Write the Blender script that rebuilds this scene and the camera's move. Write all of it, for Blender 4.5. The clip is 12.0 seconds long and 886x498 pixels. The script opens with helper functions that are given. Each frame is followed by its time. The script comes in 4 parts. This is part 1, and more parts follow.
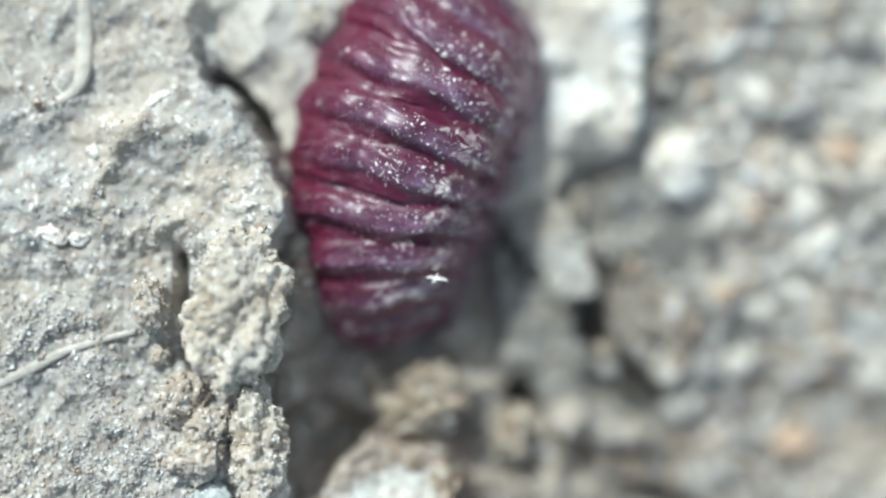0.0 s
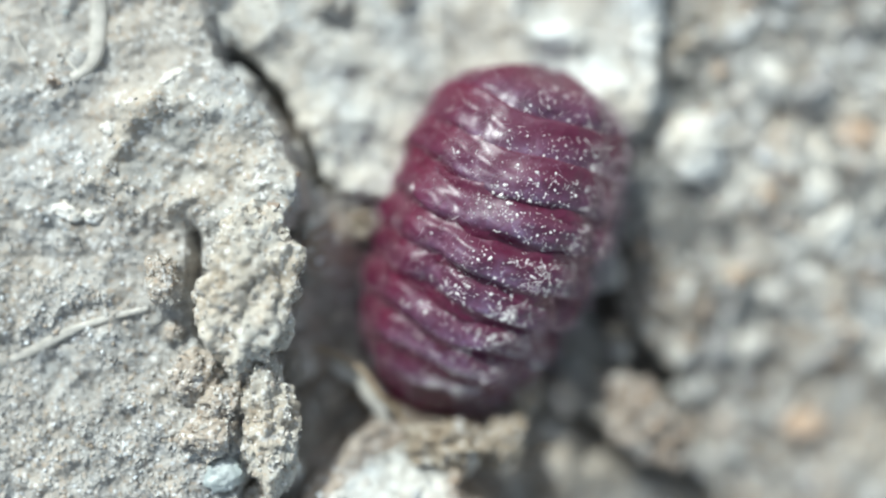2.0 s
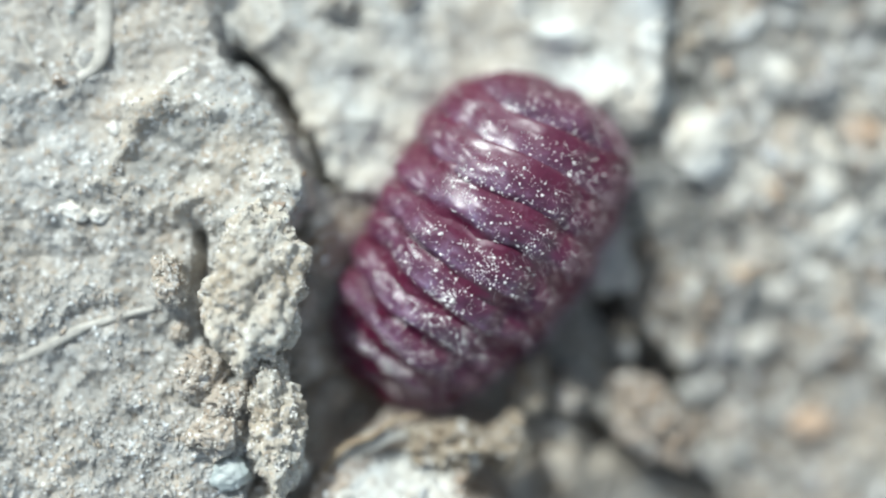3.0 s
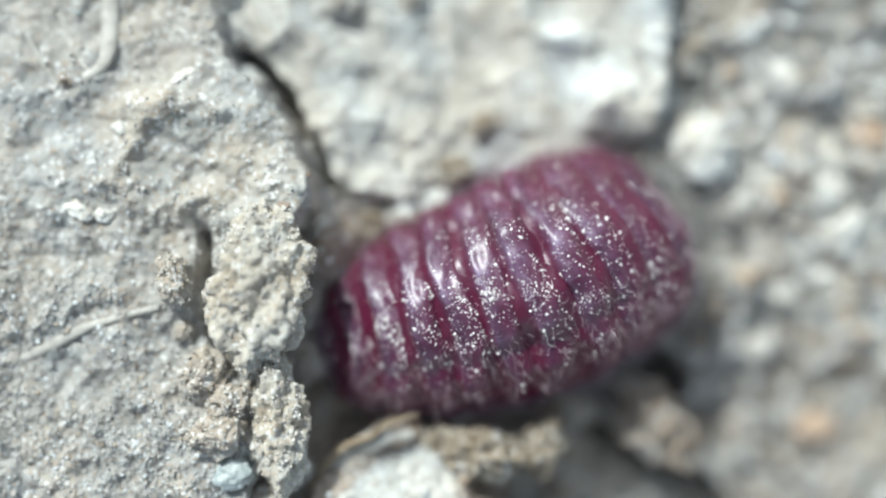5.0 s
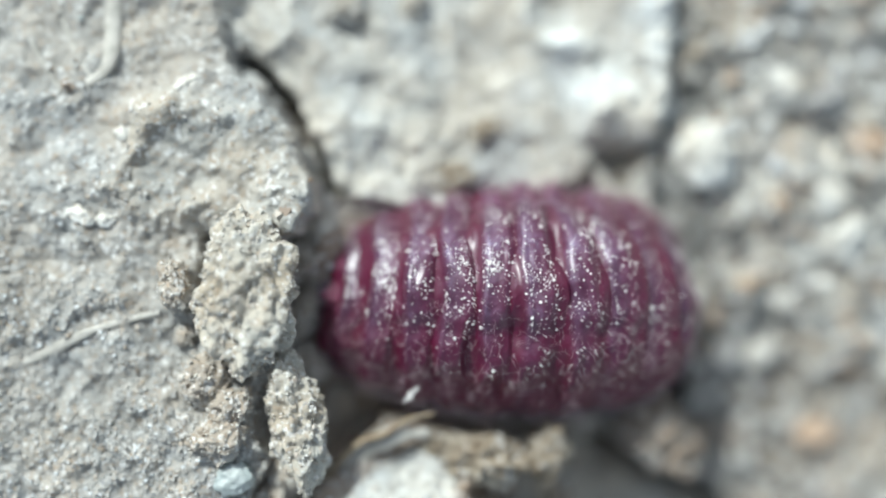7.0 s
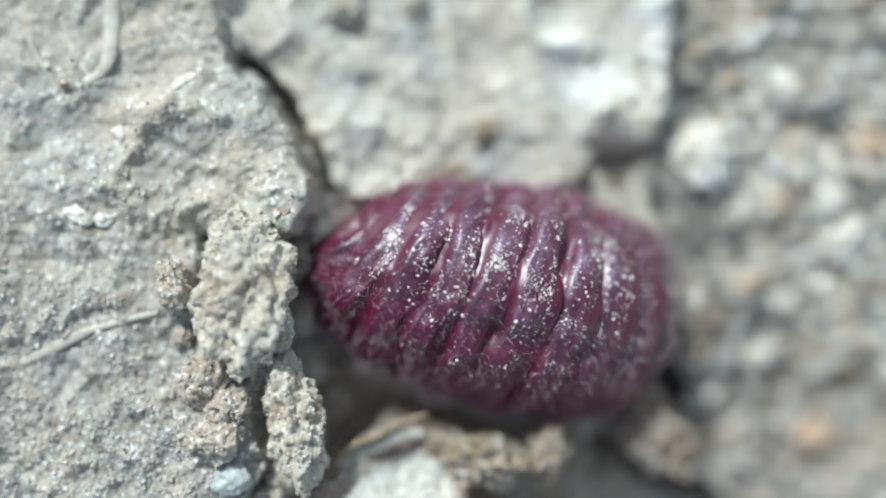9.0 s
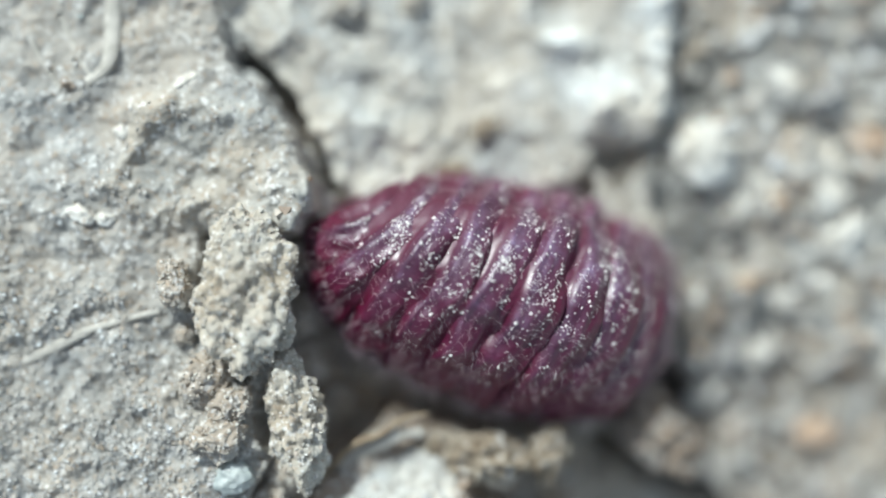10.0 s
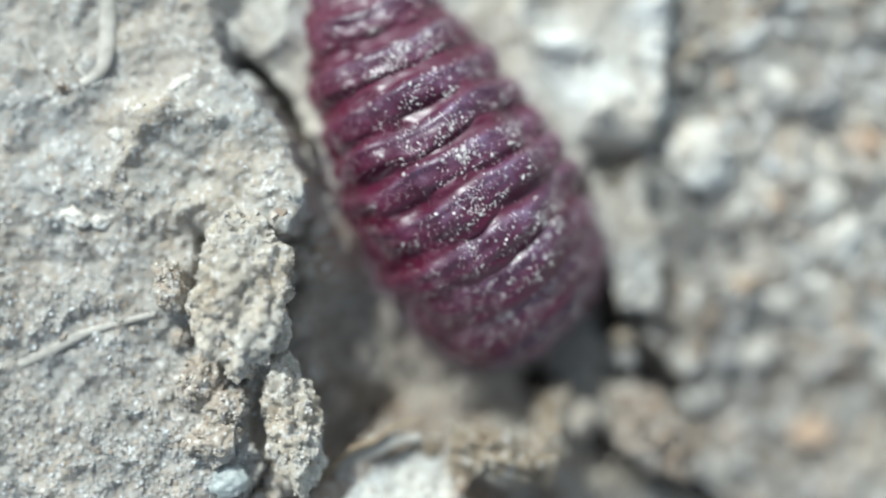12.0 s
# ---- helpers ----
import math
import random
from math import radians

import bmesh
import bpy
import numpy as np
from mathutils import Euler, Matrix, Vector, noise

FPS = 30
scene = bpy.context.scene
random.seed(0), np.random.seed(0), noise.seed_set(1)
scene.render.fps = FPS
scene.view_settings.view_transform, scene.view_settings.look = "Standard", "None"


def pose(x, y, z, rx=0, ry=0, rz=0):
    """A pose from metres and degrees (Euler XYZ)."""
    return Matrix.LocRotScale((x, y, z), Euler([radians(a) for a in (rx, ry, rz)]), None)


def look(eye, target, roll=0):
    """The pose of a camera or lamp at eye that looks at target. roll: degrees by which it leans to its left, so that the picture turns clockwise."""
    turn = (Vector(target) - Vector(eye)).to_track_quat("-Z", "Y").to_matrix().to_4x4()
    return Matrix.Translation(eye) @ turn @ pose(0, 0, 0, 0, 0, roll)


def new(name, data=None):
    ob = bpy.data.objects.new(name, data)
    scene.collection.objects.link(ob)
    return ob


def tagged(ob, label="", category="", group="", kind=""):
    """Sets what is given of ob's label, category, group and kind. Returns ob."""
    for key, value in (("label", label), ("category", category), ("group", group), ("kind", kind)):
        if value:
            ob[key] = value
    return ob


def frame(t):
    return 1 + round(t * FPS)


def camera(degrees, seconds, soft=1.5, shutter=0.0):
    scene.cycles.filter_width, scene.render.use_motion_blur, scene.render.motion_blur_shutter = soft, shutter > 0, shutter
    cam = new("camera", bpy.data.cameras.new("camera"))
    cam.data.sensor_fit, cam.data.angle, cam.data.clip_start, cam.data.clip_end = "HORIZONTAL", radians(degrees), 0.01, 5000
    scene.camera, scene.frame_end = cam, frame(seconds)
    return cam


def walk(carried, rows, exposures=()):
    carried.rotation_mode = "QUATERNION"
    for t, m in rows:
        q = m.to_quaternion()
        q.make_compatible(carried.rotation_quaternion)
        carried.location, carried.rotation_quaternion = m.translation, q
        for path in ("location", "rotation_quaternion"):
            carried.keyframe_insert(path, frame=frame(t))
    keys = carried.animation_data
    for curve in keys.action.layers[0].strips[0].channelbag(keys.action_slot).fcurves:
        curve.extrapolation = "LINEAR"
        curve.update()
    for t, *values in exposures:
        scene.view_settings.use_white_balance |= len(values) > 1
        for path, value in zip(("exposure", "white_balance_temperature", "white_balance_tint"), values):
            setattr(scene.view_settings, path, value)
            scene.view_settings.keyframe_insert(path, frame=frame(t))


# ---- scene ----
# A crimson scale insect turning on dry cracked soil, seen from straight above.
# Lengths below are in millimetres; MM turns them into metres.
MM = 0.001

# ---- camera ----
cam = camera(47.7, 12.0, soft=2.2, shutter=0.25)
cam.data.dof.use_dof = True
cam.data.dof.focus_distance = 0.0265
cam.data.dof.aperture_fstop = 9.8
walk(cam, [
    (0, pose(0, 0, 0.02711, 0.761, -1.084, -0.719)),
    (0.5, pose(0, 0, 0.02718, 0.292, -1.013, -0.728)),
    (1, pose(0, 0, 0.02715, 0.096, -0.711, -0.719)),
    (1.5, pose(0, 0, 0.02714, 0.241, -0.772, -0.527)),
    (2, pose(0, 0, 0.02712, -0.400, -0.393, -0.240)),
    (2.5, pose(0, 0, 0.02715, -0.564, -0.416, -0.170)),
    (3, pose(0, 0, 0.02713, -0.463, -0.069, -0.372)),
    (5, pose(0, 0, 0.02713, -0.383, 0.172, -0.054)),
    (5.5, pose(0, 0, 0.02714, -0.396, 0.062, -0.074)),
    (6, pose(0, 0, 0.02717, -0.346, 0.080, -0.043)),
    (6.5, pose(0, 0, 0.02717, -0.299, 0.201, 0.070)),
    (7, pose(0, 0, 0.02719, -0.049, 0.229, 0.108)),
    (9, pose(0, 0, 0.02712, -0.029, 0.164, 0.203)),
    (9.5, pose(0, 0, 0.02715, -0.165, 0.256, 0.113)),
    (10, pose(0, 0, 0.02716, -0.109, 0.224, 0.119)),
    (10.5, pose(0, 0, 0.02715, -0.066, 0.135, 0.152)),
    (11, pose(0, 0, 0.02716, -0.162, 0.294, 0.141)),
    (11.5, pose(0, 0, 0.02715, -0.160, 0.113, 0.069)),
    (12, pose(0, 0, 0.02714, 0.000, 0.000, -0.000)),
], exposures=[(0, 0.14, 6020, 0), (4.8, 0.10, 6020, 0), (6, 0.09, 6020, 0), (8.8, -0.02, 6020, 0), (11.2, -0.02, 6020, 0), (12, 0.0, 6020, 0)])

# ---- light ----
SUN_DIR = Vector((-0.37, 0.655, 0.66)).normalized()
sun = new("sun", bpy.data.lights.new("sun", "SUN"))
sun.data.energy, sun.data.angle, sun.data.color = 4.3, radians(0.8), (1.0, 0.97, 0.93)
sun.matrix_world = look(SUN_DIR * 2, (0, 0, 0))
world = bpy.data.worlds.new("sky")
scene.world = world
world.use_nodes = True
sky = world.node_tree.nodes.new("ShaderNodeTexSky")
sky.sky_type, sky.sun_disc = "NISHITA", False
sky.dust_density = 1.5
sky.sun_elevation = math.asin(SUN_DIR.z)
sky.sun_rotation = math.atan2(SUN_DIR.x, SUN_DIR.y)
background = world.node_tree.nodes["Background"]
background.inputs["Strength"].default_value = 0.14
haze = world.node_tree.nodes.new("ShaderNodeHueSaturation")
haze.inputs["Saturation"].default_value = 0.45
world.node_tree.links.new(sky.outputs[0], haze.inputs["Color"])
world.node_tree.links.new(haze.outputs[0], background.inputs["Color"])


# ---- materials ----
class Shade:
    """A node material in the making."""

    def __init__(self, name, roughness=0.9, specular=0.3):
        self.material = bpy.data.materials.new(name)
        self.material.use_nodes = True
        self.tree = self.material.node_tree
        self.surface = self.tree.nodes["Principled BSDF"]
        self.surface.inputs["Roughness"].default_value = roughness
        self.surface.inputs["Specular IOR Level"].default_value = specular
        self.space = self.tree.nodes.new("ShaderNodeTexCoord").outputs["Object"]

    def link(self, a, b):
        self.tree.links.new(a, b)

    def noise(self, per_mm, detail=4.0, rough=0.6, stretch=(1, 1, 1)):
        n = self.tree.nodes.new("ShaderNodeTexNoise")
        n.inputs["Scale"].default_value = per_mm * 1000
        n.inputs["Detail"].default_value = detail
        n.inputs["Roughness"].default_value = rough
        m = self.tree.nodes.new("ShaderNodeMapping")
        m.inputs["Scale"].default_value = stretch
        self.link(self.space, m.inputs["Vector"])
        self.link(m.outputs[0], n.inputs["Vector"])
        return n.outputs["Fac"]

    def cells(self, per_mm, colour=False):
        n = self.tree.nodes.new("ShaderNodeTexVoronoi")
        n.inputs["Scale"].default_value = per_mm * 1000
        self.link(self.space, n.inputs["Vector"])
        return n.outputs["Color" if colour else "Distance"]

    def ramp(self, value, *stops):
        r = self.tree.nodes.new("ShaderNodeValToRGB")
        e = r.color_ramp.elements
        while len(e) < len(stops):
            e.new(0.5)
        for slot, (at_, c) in zip(e, stops):
            slot.position = at_
            slot.color = (*c, 1) if isinstance(c, tuple) else (c, c, c, 1)
        self.link(value, r.inputs[0])
        return r.outputs[0]

    def mix(self, factor, a, b, blend="MIX"):
        m = self.tree.nodes.new("ShaderNodeMix")
        m.data_type, m.blend_type = "RGBA", blend
        for slot, v in ((m.inputs[0], factor), (m.inputs[6], a), (m.inputs[7], b)):
            if isinstance(v, (int, float)):
                slot.default_value = v
            elif isinstance(v, tuple):
                slot.default_value = (*v, 1)
            else:
                self.link(v, slot)
        return m.outputs[2]

    def bump(self, value, depth_mm, strength=1.0, under=None):
        b = self.tree.nodes.new("ShaderNodeBump")
        b.inputs["Strength"].default_value = strength
        b.inputs["Distance"].default_value = depth_mm * MM
        self.link(value, b.inputs["Height"])
        if under:
            self.link(under, b.inputs["Normal"])
        return b.outputs[0]

    def done(self, colour=None, normal=None, rough=None):
        for v, name in ((colour, "Base Color"), (normal, "Normal"), (rough, "Roughness")):
            if isinstance(v, tuple):
                self.surface.inputs[name].default_value = (*v, 1)
            elif v:
                self.link(v, self.surface.inputs[name])
        return self.material


def soil(name, light, mid, dark, warm=(0.36, 0.27, 0.19), grit=1.0):
    s = Shade(name, 0.97, 0.12)
    broad = s.ramp(s.noise(0.35, 5), (0.32, dark), (0.5, mid), (0.7, light))
    fine = s.ramp(s.noise(4.0, 3, 0.6), (0.3, 0.78), (0.55, 1.0), (0.75, 1.1))
    colour = s.mix(0.8, broad, fine, "MULTIPLY")
    colour = s.mix(0.7, colour, s.ramp(s.noise(0.004, 6, 0.65), (0.35, 0.86), (0.65, 1.1)), "MULTIPLY")
    colour = s.mix(1.0, colour, s.ramp(s.noise(0.45, 3, 0.55), (0.38, (1.05, 1.0, 0.93)), (0.62, (0.96, 1.0, 1.03))), "MULTIPLY")
    grains = s.cells(9.0, True)
    pick = s.tree.nodes.new("ShaderNodeSeparateColor")
    s.link(grains, pick.inputs[0])
    colour = s.mix(s.ramp(pick.outputs[0], (0.82, 0.0), (0.9, 0.42)), colour, warm)
    colour = s.mix(s.ramp(pick.outputs[1], (0.86, 0.0), (0.92, 0.6)), colour, (0.74, 0.74, 0.72))
    colour = s.mix(s.ramp(pick.outputs[2], (0.92, 0.0), (0.96, 0.3)), colour, (0.24, 0.23, 0.22))
    normal = s.bump(s.noise(1.3, 5, 0.5), 0.13 * grit)
    normal = s.bump(s.noise(5.0, 3, 0.6), 0.04 * grit, 1.0, normal)
    normal = s.bump(s.cells(7.0), 0.035 * grit, 0.6, normal)
    return s.done(colour, normal)


M_SOIL = soil("dry_grey_soil", (0.45, 0.435, 0.41), (0.39, 0.375, 0.35), (0.315, 0.303, 0.283))
M_CLOD = soil("pale_clod_soil", (0.60, 0.56, 0.485), (0.51, 0.47, 0.405), (0.38, 0.345, 0.29))
M_TAN = soil("tan_crumb_soil", (0.41, 0.365, 0.30), (0.31, 0.267, 0.212), (0.205, 0.172, 0.134))
M_CRUMB = soil("brown_crumb_soil", (0.53, 0.485, 0.43), (0.455, 0.41, 0.36), (0.33, 0.295, 0.255))
M_DOME = soil("warm_crust_soil", (0.49, 0.467, 0.428), (0.42, 0.40, 0.364), (0.325, 0.308, 0.278), grit=1.0)
M_CRUST = soil("pale_crust_soil", (0.62, 0.605, 0.565), (0.53, 0.515, 0.475), (0.43, 0.415, 0.38), grit=0.8)
M_BED = soil("dark_lower_soil", (0.46, 0.425, 0.375), (0.36, 0.325, 0.28), (0.235, 0.205, 0.17))
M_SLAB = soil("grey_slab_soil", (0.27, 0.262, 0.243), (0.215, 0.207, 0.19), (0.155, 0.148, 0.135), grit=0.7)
M_SILL = soil("brown_sill_soil", (0.41, 0.345, 0.29), (0.325, 0.267, 0.22), (0.215, 0.172, 0.138))
M_DARKER = soil("darker_bed_soil", (0.27, 0.245, 0.215), (0.19, 0.17, 0.15), (0.11, 0.098, 0.085))


def grain_material(name, spread):
    s = Shade(name, 0.7, 0.35)
    g = s.tree.nodes.new("ShaderNodeNewGeometry")
    colour = s.ramp(g.outputs["Random Per Island"], *spread)
    return s.done(colour, s.bump(s.noise(14, 3), 0.02))


M_GRAIN = grain_material("mixed_sand", ((0.0, (0.2, 0.19, 0.175)), (0.3, (0.40, 0.385, 0.355)), (0.62, (0.58, 0.57, 0.535)),
                                        (0.78, (0.44, 0.31, 0.2)), (0.86, (0.3, 0.31, 0.33)), (0.93, (0.66, 0.66, 0.64))))
M_SAND = grain_material("fine_sand", ((0.0, (0.27, 0.26, 0.24)), (0.25, (0.42, 0.41, 0.385)), (0.7, (0.52, 0.51, 0.48)),
                                      (0.84, (0.46, 0.38, 0.29)), (0.9, (0.5, 0.5, 0.5)), (0.95, (0.7, 0.72, 0.72))))
M_CAKED = grain_material("caked_sand", ((0.0, (0.36, 0.335, 0.30)), (0.3, (0.5, 0.475, 0.425)), (0.65, (0.62, 0.595, 0.54)), (0.85, (0.48, 0.41, 0.34)), (0.94, (0.7, 0.68, 0.64))))
M_PALE = soil("pale_pebble", (0.80, 0.79, 0.75), (0.72, 0.71, 0.67), (0.6, 0.59, 0.55), grit=0.5)
M_GREY = soil("grey_pebble", (0.42, 0.42, 0.41), (0.33, 0.33, 0.33), (0.22, 0.22, 0.23), grit=0.6)
M_ORANGE = soil("orange_pebble", (0.66, 0.52, 0.40), (0.56, 0.42, 0.31), (0.45, 0.33, 0.24), grit=0.5)


def quartz_material():
    s = Shade("milky_quartz", 0.42, 0.5)
    s.surface.inputs["Transmission Weight"].default_value = 0.25
    colour = s.ramp(s.noise(1.5, 4), (0.35, (0.46, 0.52, 0.51)), (0.65, (0.68, 0.72, 0.7)))
    return s.done(colour, s.bump(s.noise(3, 4), 0.06))


M_QUARTZ = quartz_material()


def straw_material(name, a, b):
    s = Shade(name, 0.6, 0.4)
    return s.done(s.ramp(s.noise(2.5, 4), (0.3, a), (0.7, b)), s.bump(s.noise(6, 3), 0.03))


M_STRAW = straw_material("bleached_straw", (0.34, 0.32, 0.28), (0.58, 0.555, 0.50))
M_HUSK = straw_material("brown_husk", (0.2, 0.145, 0.095), (0.4, 0.32, 0.22))


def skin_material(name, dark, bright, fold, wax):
    """Crimson cuticle: bare in the folds, under a lilac wax film on the crests of the back; the film also holds painted
    sheen and leaves the flanks as dark as their shade.
    """
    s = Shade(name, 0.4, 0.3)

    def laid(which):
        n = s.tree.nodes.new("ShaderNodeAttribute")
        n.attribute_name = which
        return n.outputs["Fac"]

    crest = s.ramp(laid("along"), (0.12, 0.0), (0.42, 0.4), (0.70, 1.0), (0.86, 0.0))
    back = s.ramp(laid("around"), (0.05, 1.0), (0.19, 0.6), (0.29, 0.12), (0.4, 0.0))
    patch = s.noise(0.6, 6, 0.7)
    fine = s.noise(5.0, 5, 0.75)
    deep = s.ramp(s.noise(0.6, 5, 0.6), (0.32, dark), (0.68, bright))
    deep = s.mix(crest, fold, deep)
    # wax patches, doubling as painted highlights on the crests and shade on the flanks
    bloom_sheen = s.ramp(s.mix(0.3, patch, fine), (0.40, 0.04 * wax), (0.52, 0.26 * wax), (0.64, 0.9 * wax))
    bloom_sheen = s.mix(1.0, bloom_sheen, s.mix(1.0, crest, back, "MULTIPLY"), "MULTIPLY")
    colour = s.mix(bloom_sheen, deep, (0.34, 0.265, 0.38))
    dots = s.tree.nodes.new("ShaderNodeTexVoronoi")
    dots.inputs["Scale"].default_value = 17000
    s.link(s.space, dots.inputs["Vector"])
    pick = s.tree.nodes.new("ShaderNodeSeparateColor")
    s.link(dots.outputs["Color"], pick.inputs[0])
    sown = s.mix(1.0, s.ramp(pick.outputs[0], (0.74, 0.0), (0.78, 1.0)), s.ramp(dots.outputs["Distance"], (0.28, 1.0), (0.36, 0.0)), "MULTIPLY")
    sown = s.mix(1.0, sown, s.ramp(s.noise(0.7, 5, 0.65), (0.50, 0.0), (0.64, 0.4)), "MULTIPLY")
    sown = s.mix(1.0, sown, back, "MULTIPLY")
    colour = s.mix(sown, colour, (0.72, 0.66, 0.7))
    s.surface.inputs["Subsurface Weight"].default_value = 0.06
    s.surface.inputs["Subsurface Radius"].default_value = (0.0008, 0.00012, 0.0002)
    s.surface.inputs["Subsurface Scale"].default_value = 1.0
    s.surface.inputs["Specular Tint"].default_value = (0.82, 0.86, 1.0, 1)
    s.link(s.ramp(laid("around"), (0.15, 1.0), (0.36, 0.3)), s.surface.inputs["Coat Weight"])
    s.surface.inputs["Coat Tint"].default_value = (0.86, 0.91, 1.0, 1)
    s.link(s.ramp(s.mix(0.5, patch, fine), (0.38, 0.28), (0.62, 0.42)), s.surface.inputs["Coat Roughness"])
    rough = s.ramp(fine, (0.35, 0.40), (0.65, 0.58))
    normal = s.bump(s.noise(1.1, 4, 0.55), 0.07)
    normal = s.bump(s.noise(3.4, 4, 0.6), 0.055, 1.0, normal)
    normal = s.bump(s.noise(11, 3), 0.02, 1.0, normal)
    return s.done(colour, normal, rough)


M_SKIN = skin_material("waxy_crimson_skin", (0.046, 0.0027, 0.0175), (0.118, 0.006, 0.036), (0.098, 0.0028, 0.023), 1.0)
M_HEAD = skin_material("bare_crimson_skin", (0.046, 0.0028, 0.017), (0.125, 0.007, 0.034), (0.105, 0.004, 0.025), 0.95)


def plain(name, colour, rough):
    s = Shade(name, rough, 0.5)
    return s.done(s.mix(s.noise(9, 2), tuple(c * 0.85 for c in colour), colour))


M_SPECK = plain("white_wax_grit", (0.9, 0.87, 0.84), 0.5)
M_BRISTLE = plain("pale_bristle", (0.48, 0.38, 0.42), 0.4)


# ---- mesh helpers ----
def mesh_object(name, verts, faces, material, parent=None, label="", smooth=True):
    """Vertices in millimetres, in the parent's space."""
    data = bpy.data.meshes.new(name)
    verts, faces = np.asarray(verts, float) * MM, np.asarray(faces, int)
    data.from_pydata(verts.tolist(), [], faces.tolist()) if len(verts) < 60000 else fill(data, verts, faces)
    data.polygons.foreach_set("use_smooth", [smooth] * len(data.polygons))
    data.materials.append(material)
    ob = new(name, data)
    if parent:
        ob.parent = parent
    if label:
        tagged(ob, label)
    return ob


def fill(data, verts, faces):
    n, k = faces.shape
    data.vertices.add(len(verts))
    data.vertices.foreach_set("co", verts.ravel())
    data.loops.add(n * k)
    data.loops.foreach_set("vertex_index", faces.ravel())
    data.polygons.add(n)
    data.polygons.foreach_set("loop_start", np.arange(0, n * k, k))
    data.update(calc_edges=True)


def hashed(i, j, seed):
    h = (i * 374761393 + j * 668265263 + seed * 974634777) & 0xFFFFFFFF
    h = ((h ^ (h >> 13)) * 1274126177) & 0xFFFFFFFF
    return ((h ^ (h >> 16)) & 0xFFFF) / 32767.5 - 1


def rough2(x, y, size, seed):
    """Smooth noise in -1..1 whose lumps are size wide."""
    u, v = x / size, y / size
    i, j = np.floor(u).astype(np.int64), np.floor(v).astype(np.int64)
    f, g = u - i, v - j
    f, g = f * f * f * (f * (f * 6 - 15) + 10), g * g * g * (g * (g * 6 - 15) + 10)
    a = hashed(i, j, seed) * (1 - f) + hashed(i + 1, j, seed) * f
    b = hashed(i, j + 1, seed) * (1 - f) + hashed(i + 1, j + 1, seed) * f
    return a * (1 - g) + b * g


def fbm(x, y, size, seed, octaves=4, gain=0.5):
    total, amp = 0, 1.0
    for k in range(octaves):
        c, s = math.cos(0.6 + k), math.sin(0.6 + k)
        total = total + amp * rough2(x * c - y * s, x * s + y * c, size / 2 ** k, seed + 17 * k)
        amp *= gain
    return total


def inside(x, y, corners):
    """Distance to a polygon's edge, positive inside."""
    d = np.full(x.shape, 1e9)
    sign = np.full(x.shape, -1.0)
    for (ax, ay), (bx, by) in zip(corners, corners[1:] + corners[:1]):
        ex, ey = bx - ax, by - ay
        t = np.clip(((x - ax) * ex + (y - ay) * ey) / (ex * ex + ey * ey), 0, 1)
        d = np.minimum(d, np.hypot(x - ax - t * ex, y - ay - t * ey))
        cross = ((ay > y) != (by > y)) & (x < ex * (y - ay) / (ey if ey else 1e-9) + ax)
        sign = np.where(cross, -sign, sign)
    return d * sign


def near_line(x, y, points):
    d = np.full(x.shape, 1e9)
    for (ax, ay), (bx, by) in zip(points, points[1:]):
        ex, ey = bx - ax, by - ay
        t = np.clip(((x - ax) * ex + (y - ay) * ey) / (ex * ex + ey * ey), 0, 1)
        d = np.minimum(d, np.hypot(x - ax - t * ex, y - ay - t * ey))
    return d


def step(v, a, b):
    t = np.clip((v - a) / (b - a), 0, 1)
    return t * t * (3 - 2 * t)


# ---- the ground: crust plates, cracks, a hollow and loose grit, one sheet ----
PLATE_LEFT = [(-6.8, 7.7), (-5.95, 5.8), (-5.5, 4.8), (-4.15, 3.5), (-3.75, 2.2), (-3.2, 1.0), (-4.3, 0.2), (-4.5, -1.8),
              (-4.6, -3.9), (-4.9, -5.8), (-5.4, -7.0), (-5.8, -10), (-7, -60), (-60000, -60), (-60000, 60), (-7.6, 60), (-7, 10)]
PLATE_TOP = [(-6.1, 5.4), (-4.3, 3.1), (-3.1, 1.4), (-1.0, 1.2), (1.0, 1.6), (3.4, 1.95), (4.7, 2.6), (6.4, 3.5), (6.75, 4.1), (6.7, 5.7), (6.8, 9),
             (7.4, 60), (-7, 60), (-6.8, 8)]
PLATE_LOW = [(-3.9, -7.0), (-2.8, -6.0), (-1.6, -5.35), (-0.4, -5.15), (0.7, -5.35), (1.2, -6.0), (1.0, -6.7), (1.6, -7.6), (1.5, -60), (-6, -60)]
SLAB = [(2.1, 0.4), (4.0, 0.6), (5.0, -1.0), (5.1, -2.3), (6.6, -3.8), (7.6, -5.0), (8.0, -6.3), (7.5, -8.2), (7, -30), (3.2, -30), (2.9, -8), (3.8, -6), (3.6, -5.1), (2.6, -3.6)]
RIM = [(-9.3, 1.5), (-8.85, 2.6), (-8.5, 3.7), (-7.5, 4.35), (-6.6, 4.1), (-5.8, 3.75), (-5.0, 3.6)]
CRACK = [(-5.8, 5.75), (-5.45, 5.05), (-4.15, 3.5), (-3.55, 1.95), (-3.2, 1.45)]
CRACK_LOW = [(3.0, -4.0), (3.5, -4.7), (3.9, -5.5), (5.4, -6.4), (7.4, -7.4), (8.8, -8.4)]
CRACK_SIDE = [(5.25, -0.6), (5.3, -2.2), (6.2, -3.4), (7.2, -4.5)]
LIP = [(-3.6, -6.75), (-2.7, -5.9), (-1.75, -5.45), (-0.7, -5.1)]


